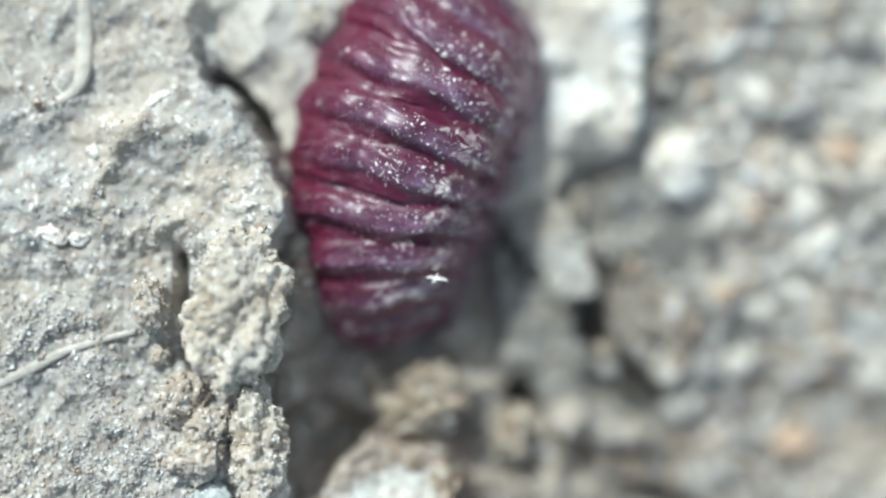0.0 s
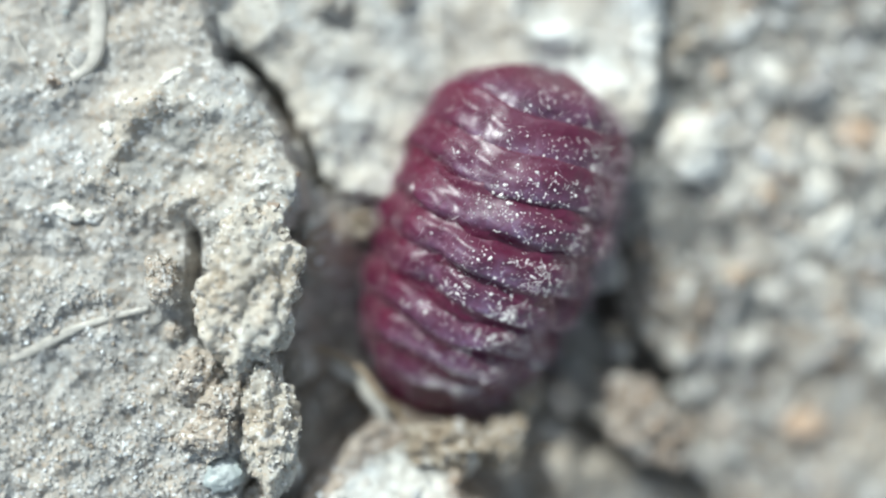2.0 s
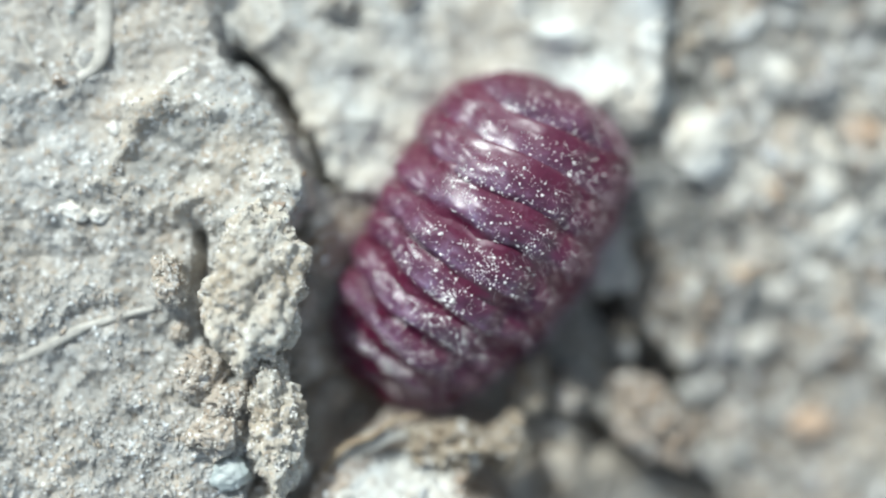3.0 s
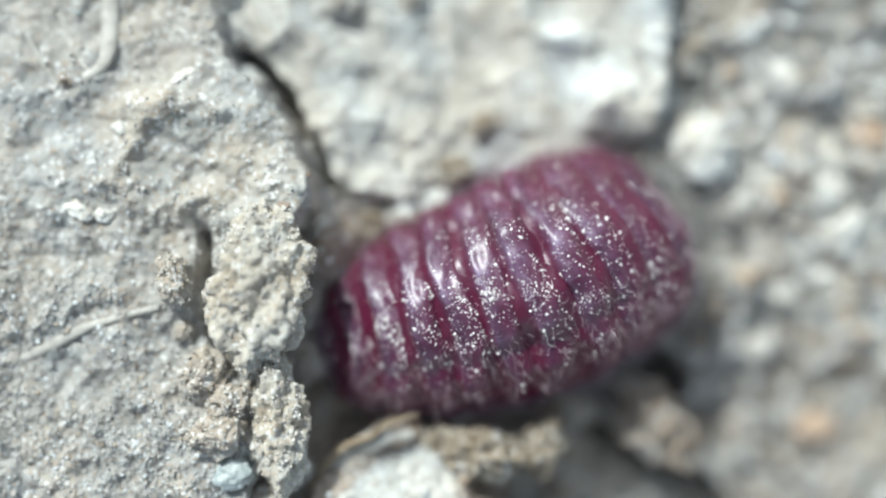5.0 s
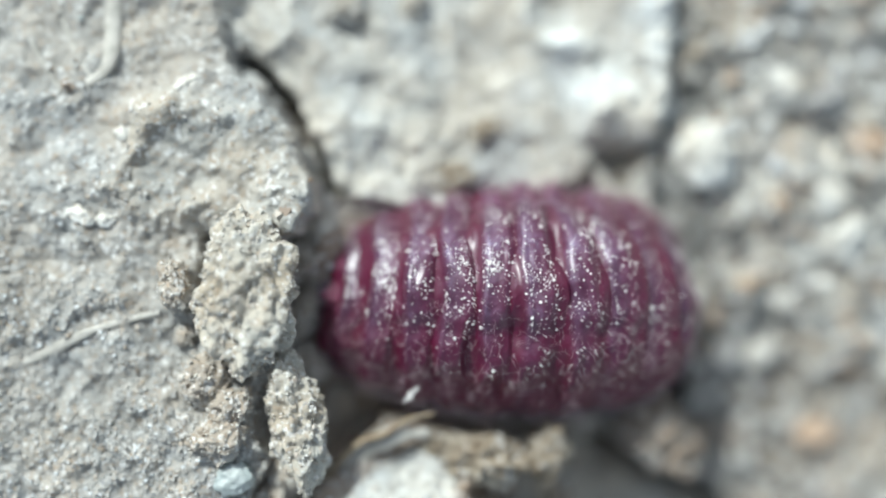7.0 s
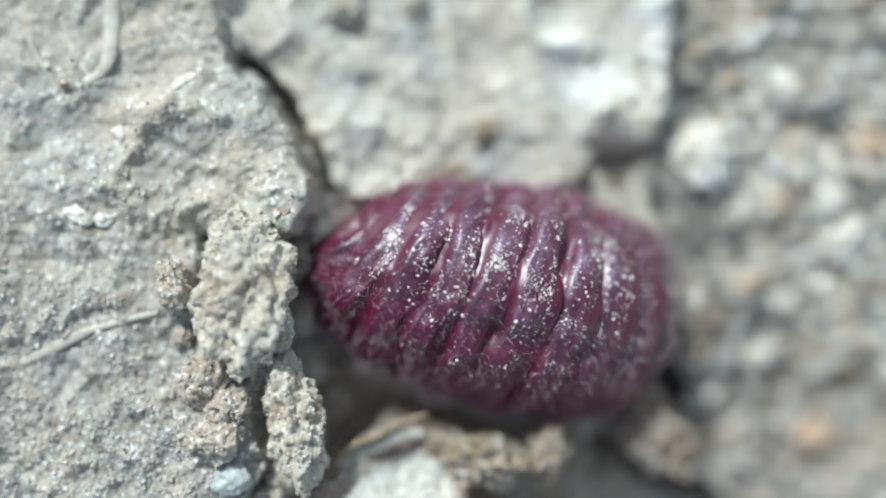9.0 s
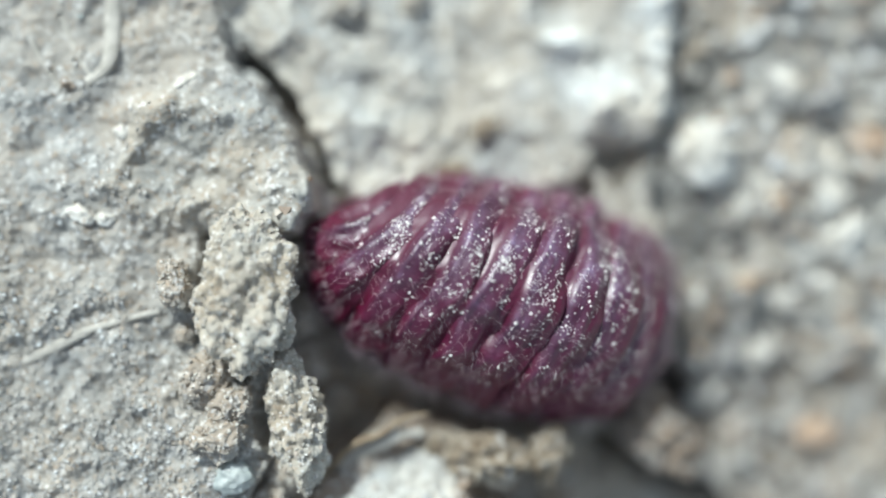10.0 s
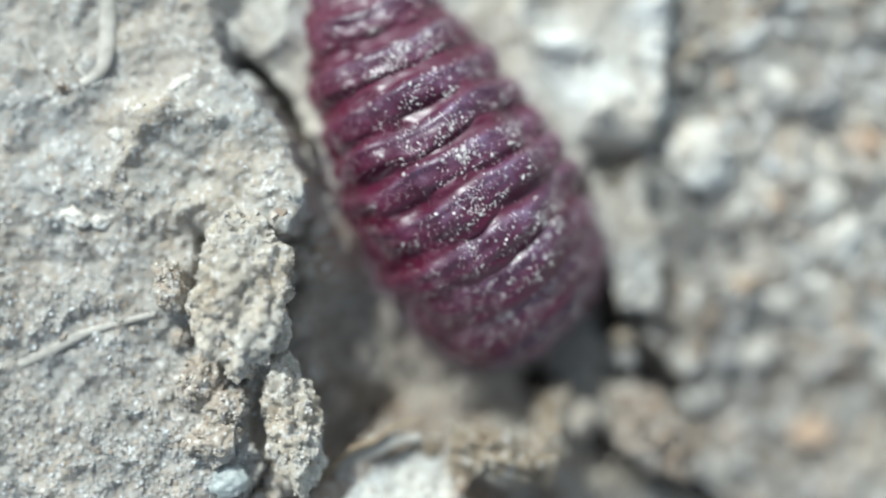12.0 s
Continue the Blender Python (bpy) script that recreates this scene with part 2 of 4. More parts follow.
GROOVE = [(-6.5, 0.2), (-6.7, -0.9), (-6.55, -2.2), (-6.0, -3.0), (-5.5, -3.5)]
SILL = [(-3.5, 1.5), (-1.2, 1.5), (0.8, 1.9), (0.5, 0.7), (-1.5, 0.15), (-3.2, 0.2)]
DOME = RIM + [(-3.4, 1.6), (-3.6, 0.2), (-5.2, 0.3), (-7.6, 0.5)]


def ground_height(x, y):
    wx = x + 0.30 * fbm(x, y, 1.6, 3, 4)
    wy = y + 0.30 * fbm(x, y, 1.6, 9, 4)
    # loose gritty bed, falling away to the side
    z = -3.95 - 0.7 * step(x, 6, 12) + 0.6 * step(y, -1, 3) * step(x, 5.2, 7.0) - 0.2 * np.clip(-1 - y, 0, 7) * step(x, 3.5, 6.5) + 0.3 * fbm(x, y, 2.6, 21, 2) + 0.26 * fbm(x, y, 0.95, 33, 4, 0.55)
    z = z + (1.0 * (1 - step(x, -4.2, -2.9)) + 1.2 * (1 - step(x, -3.6, -0.6))) * step(x, -6, -5)
    z = z + 1.5 * np.exp(-((x + 3.1) / 0.95) ** 2 - ((y - 0.1) / 1.5) ** 2)
    far = step(np.hypot(x, y), 20, 60)
    # slabs
    d = inside(wx, wy, SLAB)
    z = np.maximum(z, -6.5 + (1.9 - 0.2 * (x - 4.5) + 0.25 * (np.clip(y, -7, 0.5) + 4.0) + 0.14 * fbm(x, y, 1.3, 41)) * step(d, -0.5, 0.25))
    z = z - 1.0 * np.exp(-((wx - 3.05) / 0.6) ** 2 - ((wy - 0.1) / 0.7) ** 2)
    d = inside(wx, wy, SILL)
    z = np.maximum(z, -6.5 + (4.3 + 0.3 * fbm(x, y, 0.7, 47, 3)) * step(d, -0.6, 0.15))
    d = inside(wx, wy, PLATE_TOP)
    top = 3.85 + 1.1 * (1 - step(near_line(x, y, CRACK), 0.1, 6.0)) - 0.05 * (x + 4) + 0.06 * (y - 3)
    top = top + 0.85 * np.exp(-((x - 6.3) / 0.8) ** 2) * step(y, 2.5, 4) + 0.4 * np.exp(-((x - 3.5) / 0.9) ** 2 - ((y - 6.0) / 0.5) ** 2) + 0.5 * np.exp(-((x - 4.7) / 0.7) ** 2 - ((y - 4.3) / 0.8) ** 2)
    top = top + 0.16 * fbm(x, y, 1.5, 51, 4, 0.5) + 0.34 * (0.35 - np.abs(fbm(x * 0.8 + y * 0.4, y * 0.9 - x * 0.3, 1.9, 57, 3, 0.45)))
    top = np.minimum(top, 7.5)
    z = np.maximum(z, -6.5 + top * step(d, -0.45, 0.12))
    d = inside(wx, wy, PLATE_LOW)
    z = np.maximum(z, -6.5 + (4.55 + 0.65 * np.clip(-5.4 - y, 0, 2.2) - 0.06 * x + 0.28 * fbm(x, y, 1.2, 61)) * step(d, -0.5, 0.3))
    berm = near_line(wx, wy, [(2.2, -5.7), (4.4, -5.5), (6.4, -5.5)])
    z = np.maximum(z, -6.5 + 3.0 * np.exp(-(berm / 0.85) ** 2))
    # the high plate and its dome
    d = inside(wx, wy, PLATE_LEFT)
    calm = 1 - 0.5 * step(y, 0.5, 3.5)
    plate = 6.4 - 0.05 * np.clip(y, -8, 8) + 0.20 * fbm(x, y, 2.2, 71, 3) + 0.08 * fbm(x, y, 0.9, 83, 4, 0.5) + 0.2 * calm * (0.3 - np.abs(fbm(x, y, 1.1, 87, 3, 0.5)))
    dome = inside(wx, wy, DOME)
    plate = plate + (0.32 + 0.12 * fbm(x, y, 1.3, 79, 3, 0.45)) * step(dome, -0.45, 0.4)
    crest = near_line(wx, wy, RIM)
    plate = plate + (0.10 + 0.08 * fbm(x, y, 0.7, 81, 3)) * np.exp(-(crest / 0.45) ** 2) - 0.08 * np.exp(-((crest - 0.75) / 0.4) ** 2) * (dome > 0)
    plate = plate + 0.3 * np.exp(-((wx + 6.6) / 0.7) ** 2 - ((wy - 0.25 * wx - 2.75) / 0.28) ** 2)
    plate = plate + 0.09 * calm * fbm(x, y, 0.55, 89, 3, 0.55)
    plate = plate + 0.35 * np.exp(-((x + 8.0) / 0.9) ** 2 - ((y - 3.6) / 0.5) ** 2)
    plate = plate - 1.2 * np.exp(-(near_line(wx * 0.5 + x * 0.5, wy * 0.5 + y * 0.5, GROOVE) / 0.17) ** 2)
    plate = plate - 2.0 * np.exp(-(((wx + 5.0) / 0.34) ** 2 + ((wy + 5.0) / 0.95) ** 2) ** 1.5)
    z = np.maximum(z, -6.5 + plate * step(d, -0.16 - 2.2 * step(y, 5.5, 6.6), 0.12))
    # cracks
    wide = 0.015 + 0.19 * step(5.75 - y, 0, 0.6) - 0.11 * step(4.1 - y, 0, 1.2) + 0.05 * np.maximum(0, 2.2 - y) * (y < 2.2)
    kx, ky = x + 0.17 * fbm(x, y, 0.9, 4, 4, 0.6), y + 0.17 * fbm(x, y, 0.9, 8, 4, 0.6)
    z = z - 2.4 * (1 - step(near_line(kx, ky, CRACK), wide * 0.5, wide * 1.6))
    z = z - 1.8 * (1 - step(near_line(wx, wy, CRACK_LOW), 0.12, 0.5))
    z = z - 1.9 * (1 - step(near_line(wx, wy, CRACK_SIDE), 0.22, 0.62))
    z = z - 0.9 * np.exp(-((wx - 5.0) / 0.5) ** 2 - ((wy - 2.75) / 0.28) ** 2) - 1.2 * np.exp(-((wx - 5.8) / 0.6) ** 2 - ((wy + 4.05) / 0.4) ** 2)
    z = z + (0.32 + 0.15 * fbm(x, y, 0.6, 63, 3)) * np.exp(-(near_line(wx, wy, LIP) / 0.22) ** 2)
    # fine grain
    z = z + 0.03 * fbm(x, y, 0.28, 95, 2, 0.6)
    rolling = 6 * rough2(x, y, 90, 5) + 30 * rough2(x, y, 1100, 6) + 90 * rough2(x, y, 7000, 8)
    return z * (1 - far) + (rolling * step(np.hypot(x, y), 40, 400) - 3.0) * far


def spread(lo, hi, fine, reach):
    """Even spacing between lo and hi, then ever wider steps."""
    a = np.arange(lo, hi, fine)
    out, gap, p = [], fine, 0.0
    while p < reach:
        gap *= 1.28
        p += gap
        out.append(p)
    out = np.array(out)
    return np.concatenate([(lo - out)[::-1], a, a[-1] + out])


def build_ground():
    gx, gy = spread(-12.6, 15.6, 0.05, 40000), spread(-9.0, 9.6, 0.05, 40000)
    x, y = np.meshgrid(gx, gy)
    verts = np.stack([x, y, ground_height(x, y)], -1).reshape(-1, 3)
    n, m = len(gx), len(gy)
    i = (np.arange(m - 1)[:, None] * n + np.arange(n - 1)[None]).ravel()
    faces = np.stack([i, i + 1, i + n + 1, i + n], -1)
    ob = mesh_object("ground", verts, faces, M_SOIL)
    ob.data.materials.append(M_BED)
    ob.data.materials.append(M_DARKER)
    ob.data.materials.append(M_PALE)
    ob.data.materials.append(M_CRUST)
    ob.data.materials.append(M_DOME)
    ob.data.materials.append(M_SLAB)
    ob.data.materials.append(M_SILL)
    px, py = verts[i, 0], verts[i, 1]
    jx, jy = px + 0.35 * fbm(px, py, 1.2, 14, 3), py + 0.35 * fbm(px, py, 1.2, 15, 3)
    crust = np.maximum.reduce([inside(jx, jy, p) for p in (PLATE_LEFT, PLATE_TOP, PLATE_LOW)])
    bed = (crust < -0.15) & (np.hypot(px, py) < 60)
    bed &= inside(px, py, PLATE_TOP) < -0.2
    fleck = 0.75 * fbm(px, py, 1.3, 16, 4, 0.6)
    # whiter soil in set patches of the top plate and inside the low plate
    bleached = np.zeros(len(px), bool)
    for cx, cy, wide, tall in ((6.3, 6.8, 0.75, 1.9), (4.7, 4.4, 1.2, 1.2), (6.5, 4.3, 0.6, 0.5), (3.5, 6.0, 1.1, 0.6), (2.2, 4.6, 0.7, 0.4)):
        bleached |= np.hypot((px - cx) / wide, (py - cy) / tall) + fleck < 0.95
    bleached &= inside(px, py, PLATE_TOP) > -0.2
    bleached |= (inside(jx, jy, PLATE_LOW) > 0.72) & (np.hypot(px, py) < 60)
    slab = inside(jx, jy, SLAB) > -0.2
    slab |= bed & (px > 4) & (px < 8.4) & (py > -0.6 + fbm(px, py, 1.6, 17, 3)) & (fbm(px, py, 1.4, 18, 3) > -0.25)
    bed &= ~slab
    sill = bed & (inside(jx, jy, SILL) > -0.6)
    margin = (inside(jx, jy, PLATE_LOW) > -0.5) & ~bleached & (np.hypot(px, py) < 60)
    # a darker soil in uneven patches over the bed's right and lower right
    darker = bed & ~bleached & (px > 5.5) & (py < -2.2 + fbm(px, py, 3.0, 19, 3)) & (fbm(px, py, 1.8, 23, 3) > -0.3 + 0.05 * np.abs(px - 8))
    darker &= px < 10.6 + fbm(px, py, 2.0, 27, 3)
    darker |= bed & (px > 4.6) & (px < 8.6) & (py < 0.4) & (py > -6.2) & (fbm(px, py, 1.5, 25, 3) > -0.6)
    dry = bed & ~darker & (px > 9.2 + 1.2 * fbm(px, py, 2.4, 28, 3)) & (py > -3.5 + fbm(px, py, 2.0, 30, 2)) & (fbm(px, py, 1.6, 29, 3) > -0.35)
    bed &= ~dry
    upper = ~bed & ~slab & (inside(jx, jy, PLATE_LEFT) < 0) & (np.hypot(px, py) < 60)
    ob.data.polygons.foreach_set("material_index", np.where((inside(jx, jy, DOME) > -0.1), 5, np.where(margin | sill, 7, np.where(slab & (py > -5.3 + fbm(px, py, 1.0, 31, 3)), 6, np.where(slab, 1, np.where(bleached, 3, np.where(upper, 4, bed.astype(np.int32) + darker)))))))
    tagged(ob, "dry cracked pale grey soil crust with a hollow", "ground", kind="structure")


def height(x, y):
    return float(ground_height(np.array([x], float), np.array([y], float))[0])


OCTA = np.array([(1, 0, 0), (-1, 0, 0), (0, 1, 0), (0, -1, 0), (0, 0, 1), (0, 0, -1)], float)
OCTA_FACES = np.array([(0, 2, 4), (2, 1, 4), (1, 3, 4), (3, 0, 4), (2, 0, 5), (1, 2, 5), (3, 1, 5), (0, 3, 5)])


def grains_at(points, sizes, rng):
    """Angular grains of eight faces, each turned and squeezed its own way."""
    n = len(points)
    v = OCTA[None] * rng.uniform(0.55, 1.3, (n, 6, 1)) + rng.normal(0, 0.16, (n, 6, 3))
    q = rng.normal(size=(n, 4))
    q /= np.linalg.norm(q, axis=1)[:, None]
    w, a, b, c = q.T
    r = np.stack([1 - 2 * (b * b + c * c), 2 * (a * b - c * w), 2 * (a * c + b * w),
                  2 * (a * b + c * w), 1 - 2 * (a * a + c * c), 2 * (b * c - a * w),
                  2 * (a * c - b * w), 2 * (b * c + a * w), 1 - 2 * (a * a + b * b)], -1).reshape(n, 3, 3)
    v = np.einsum("nij,nkj->nki", r, v) * sizes[:, None, None] + points[:, None]
    f = (OCTA_FACES[None] + 6 * np.arange(n)[:, None, None])
    return v.reshape(-1, 3), f.reshape(-1, 3)


def build_grit():
    rng = np.random.default_rng(5)
    n = 32000
    x, y = rng.uniform(-12.4, -4.6, n), rng.uniform(-7.4, 7.6, n)
    keep = rng.uniform(0, 1, n) < 0.15 + 0.5 * step(fbm(x, y, 1.8, 7, 2), -0.5, 0.6) + 0.3 * step(-y, 1, 5)
    keep &= rng.uniform(0, 1, n) < 0.35 + 0.65 * step(-y, -2.5, 2.5)
    x, y = x[keep], y[keep]
    keep = rng.uniform(0, 1, len(x)) < 0.55 + 0.45 * step(-y, -1, 2)
    x, y = x[keep], y[keep]
    a, b = rng.uniform(-4.2, 1.6, 2600), rng.uniform(-8.0, -5.2, 2600)
    lower = inside(a, b, PLATE_LOW) > 0.65
    x, y = np.concatenate([x, a[lower]]), np.concatenate([y, b[lower]])
    size = 0.03 + 0.06 * rng.power(0.35, len(x))
    z = ground_height(x, y)
    v, f = grains_at(np.stack([x, y, z + size * 0.15], -1), size, rng)
    ob = mesh_object("sand_grains", v, f, M_SAND, smooth=False)
    tagged(ob, "fine mixed sand grains strewn over the soil crust", "sand", kind="stuff")
    n = 4600
    x, y = rng.uniform(-4.5, 14.6, n), rng.uniform(-8.6, 9.0, n)
    z = ground_height(x, y)
    keep = (rng.uniform(0, 1, n) < 0.25 + 0.75 * step(x, 5, 8)) & (z < 0.5)
    keep &= (x > 9) | (y < 3.6) | (rng.uniform(0, 1, n) < 0.25)
    keep &= (inside(x, y, SLAB) < -0.3) | (rng.uniform(0, 1, n) < 0.12)
    keep &= (y > -2) | (x < 4.5) | (rng.uniform(0, 1, n) < 0.6)
    keep &= (x < 3.8) | (x > 8.2) | (y > 2.8) | (y < -2.0) | (rng.uniform(0, 1, n) < 0.3)
    keep &= (x < 3.8) | (x > 8.2) | (y > -2.0) | (y < -6.0) | (rng.uniform(0, 1, n) < 0.45)
    x, y, z = x[keep], y[keep], z[keep]
    size = 0.07 + 0.33 * rng.power(0.45, len(x)) * (0.35 + 0.65 * step(x, 4, 8))
    v, f = grains_at(np.stack([x, y, z + size * 0.2], -1), size, rng)
    ob = mesh_object("coarse_grit", v, f, M_GRAIN, smooth=False)
    tagged(ob, "coarse mixed grit lying loose on the lower soil", "grit", kind="stuff")


# ---- lumps ----
def lump(name, size, seed, material, detail=4, rough=0.3, grain=0.07, flat=0.0):
    """An uneven lump about its own centre; size: its three half-widths."""
    bm = bmesh.new()
    bmesh.ops.create_icosphere(bm, subdivisions=detail, radius=1)
    shift = Vector((seed * 3.7, seed * 1.9, seed * 5.3))
    half = Vector(size)
    mean = (half.x * half.y * half.z) ** (1 / 3)
    for v in bm.verts:
        p = v.co.copy()
        big = noise.noise(p * 1.15 + shift) * 1.0 + noise.noise(p * 2.4 + shift) * 0.55
        edge = 1 - abs(noise.noise(p * 1.7 - shift)) * 0.8
        r = 1 + rough * (big + edge - 0.7)
        w = Vector((p.x * half.x, p.y * half.y, p.z * half.z)) * r
        k = w / mean
        w += p * mean * rough * (0.55 * noise.noise(k * 3.9 + shift) - 0.5 * max(0, noise.noise(k * 6.5 - shift) - 0.1))
        w += p * grain * (noise.noise(w * 4.6 + shift) + 0.6 * noise.noise(w * 10 - shift))
        if flat:
            w.z = min(w.z, half.z * flat + 0.12 * (w.z - half.z * flat) + 0.05 * noise.noise(w * 3))
        v.co = w * MM
    data = bpy.data.meshes.new(name)
    bm.to_mesh(data)
    bm.free()
    data.polygons.foreach_set("use_smooth", [True] * len(data.polygons))
    data.materials.append(material)
    return new(name, data)


def flat_clod(name, outline, thick, seed, material):
    """A broken flat piece of crust with a rounded, ragged rim, about its own centre."""
    rays, rings = 180, 42
    turn = np.arange(rays) * 2 * np.pi / rays
    far = np.full(rays, 9.0)
    for (ax, ay), (bx, by) in zip(outline, outline[1:] + outline[:1]):
        ex, ey = bx - ax, by - ay
        cross = np.cos(turn) * ey - np.sin(turn) * ex
        cross = np.where(np.abs(cross) < 1e-9, 1e-9, cross)
        reach, along = (ax * ey - ay * ex) / cross, (ax * np.sin(turn) - ay * np.cos(turn)) / cross
        far = np.where((reach > 0) & (along >= -1e-6) & (along <= 1 + 1e-6) & (reach < far), reach, far)
    far = far * (1 + 0.16 * fbm(np.cos(turn) * 2, np.sin(turn) * 2, 0.7, seed, 4, 0.55))
    ring = np.concatenate([np.linspace(0.02, 0.8, rings - 14), 0.8 + 0.2 * np.sin(np.linspace(0.1, math.pi / 2, 8)), 0.98 * np.ones(3), np.array([0.9, 0.6, 0.1])])
    top = np.concatenate([np.zeros(rings - 14), np.cos(np.linspace(0.1, math.pi / 2, 8)) * 0.28 - 0.28, np.array([-0.5, -0.75, -0.95]), -np.ones(3)]) * thick
    x, y = ring[:, None] * far * np.cos(turn), ring[:, None] * far * np.sin(turn)
    z = top[:, None] + 0 * x
    lid = (top > -0.6 * thick)[:, None]
    z = z + lid * (0.12 * fbm(x, y, 1.1, seed + 2, 4, 0.5) + 0.06 * fbm(x, y, 0.3, seed + 5, 3, 0.6))
    rough = 1 + 0.05 * fbm(x * 2 + z, y * 2 - z, 0.5, seed + 7, 3)
    verts = np.stack([x * rough, y * rough, z], -1).reshape(-1, 3)
    i = np.arange(len(ring) - 1)[:, None] * rays + np.arange(rays)[None]
    j = np.arange(len(ring) - 1)[:, None] * rays + (np.arange(rays)[None] + 1) % rays
    faces = np.stack([i, i + rays, j + rays, j], -1).reshape(-1, 4)
    return mesh_object(name, verts, faces, material)


def crusted(ob, count, seed, reach=0.07):
    """Sand grains stuck to the upper side of a lump, as part of it."""
    rng = np.random.default_rng(seed)
    data = ob.data
    co, no = np.empty(len(data.vertices) * 3), np.empty(len(data.vertices) * 3)
    data.vertices.foreach_get("co", co)
    data.vertices.foreach_get("normal", no)
    co, no = co.reshape(-1, 3) / MM, no.reshape(-1, 3)
    pick = rng.choice(np.flatnonzero(no[:, 2] > -0.1), count)
    size = 0.016 + reach * rng.power(0.3, count)
    v, f = grains_at(co[pick] + rng.normal(0, 0.02, (count, 3)), size, rng)
    tagged(mesh_object("sand", v, f, M_CAKED, ob, "fine sand grains caked on", smooth=False), kind="stuff")
    return ob


def at(x, y, z, rx=0, ry=0, rz=0):
    return pose(x * MM, y * MM, z * MM, rx, ry, rz)


def set_lump(name, x, y, size, seed, material, label, category, turn=0, sink=0.35, group="", z=None, **kw):
    ob = lump(name, size, seed, material, **kw)
    if z is None:
        z = height(x, y) + size[2] * (1 - 2 * sink)
    ob.matrix_world = at(x, y, z, 0, 0, turn)
    if material in (M_CLOD, M_CRUMB):
        crusted(ob, int(900 * size[0] * size[1]) + 80, seed)
    return tagged(ob, label, category, group)


def build_lumps():
    things = {}
    things["clod"] = set_lump("soil_clod", -5.15, -1.15, (1.15, 1.95, 0.85), 4, M_CLOD,
                              "pale porous soil clod on the crust's broken edge", "soil clod", -4, z=0.25, detail=6, rough=0.34, grain=0.06)
    things["stub"] = set_lump("soil_clod", -4.55, -5.0, (0.68, 1.65, 0.7), 11, M_CLOD,
                              "narrow pale soil clod on the crust's broken edge", "soil clod", 6, z=-0.15, detail=6, rough=0.36, grain=0.05)
    crumbs = "loose soil crumbs"
    set_lump("soil_crumb", -7.3, -1.05, (0.4, 0.7, 0.55), 21, M_CRUMB, "brownish soil crumb on the grey crust", "soil crumb", 15, group=crumbs, detail=5)
    set_lump("soil_crumb", -6.6, -3.6, (0.6, 0.68, 0.5), 22, M_CRUMB, "brownish soil crumb beside a dark gap", "soil crumb", -20, group=crumbs, detail=5)
    set_lump("soil_crumb", -5.8, -4.25, (0.58, 0.42, 0.5), 23, M_CRUMB, "rounded soil crumb beside a dark gap", "soil crumb", 30, group=crumbs, detail=5)
    set_lump("soil_crumb", -6.1, -5.1, (0.7, 0.55, 0.5), 24, M_CRUMB, "brownish soil crumb over a pale quartz grain", "soil crumb", 10, group=crumbs, detail=5)
    set_lump("soil_crumb", -7.15, -2.4, (0.28, 0.26, 0.25), 25, M_CRUMB, "small soil crumb on the grey crust", "soil crumb", 40, group=crumbs, detail=4)
    set_lump("quartz_pebble", -5.75, -6.25, (0.55, 0.45, 0.4), 31, M_QUARTZ, "milky blue-grey quartz grain in the soil", "pebble", 5, detail=4, rough=0.22, grain=0.03, sink=0.5)
    set_lump("quartz_pebble", -10.15, 6.35, (0.09, 0.07, 0.08), 32, M_QUARTZ, "tiny glinting quartz grain on the crust", "pebble", detail=3, rough=0.12, grain=0.0)
    set_lump("soil_crumb", -10.35, 4.4, (0.2, 0.14, 0.12), 26, M_SILL, "tiny dark brown soil crumb beside a straw", "soil crumb", -20, group=crumbs, detail=3)
    chips = "pale chips on the crust"
    for x, y, size, seed in ((-9.95, 0.85, (0.45, 0.2, 0.12), 71), (-9.3, 0.75, (0.25, 0.16, 0.12), 72), (-8.9, 3.1, (0.18, 0.24, 0.1), 73), (-7.2, 4.35, (0.5, 0.22, 0.15), 74)):
        set_lump("soil_chip", x, y, size, seed, M_PALE, "small pale chip lying on the grey crust", "soil chip", seed * 20, group=chips, detail=4, rough=0.35)
    things["heave"] = set_lump("soil_clod", 6.3, -5.5, (1.4, 0.75, 0.6), 81, M_SILL, "long tan soil clod pushed up beside dark cracks", "soil clod", -46, detail=6, sink=0.3, rough=0.6)
    crusted(things["heave"], 260, 81, 0.1)
    things["slip"] = set_lump("soil_chip", 5.75, -4.75, (1.0, 0.3, 0.28), 75, M_CRUMB, "long pale soil chip resting on a tan clod", "soil chip", -14, detail=5, sink=0.05, rough=0.45)
    things["wedge"] = set_lump("soil_chip", 4.0, -5.0, (0.5, 0.62, 0.9), 80, M_CRUMB, "pale wedge-shaped soil chip beside a dark hole", "soil chip", 12, detail=5, sink=0.2, rough=0.25)
    flap = flat_clod("soil_slab", [(-1.3, 2.2), (-0.6, 1.85), (0.35, 1.95), (0.55, 1.2), (1.0, 0.0), (1.15, -1.9), (-0.2, -2.2), (-1.0, 0.1)], 0.5, 13, M_DOME)
    things["flap"] = tagged(crusted(flap, 500, 19, 0.05), "flat pale tan soil slab pushed aside by the insect", "soil slab")
    set_lump("pebble", 5.5, -2.75, (0.24, 0.3, 0.24), 55, M_TAN, "small tan pebble in a dark crack", "pebble", 20, z=-3.45, detail=4, rough=0.3)
    set_lump("pebble", 5.6, -3.35, (0.28, 0.3, 0.26), 56, M_GREY, "small blue-grey pebble in a dark crack", "pebble", 50, z=-3.5, detail=4, rough=0.3)
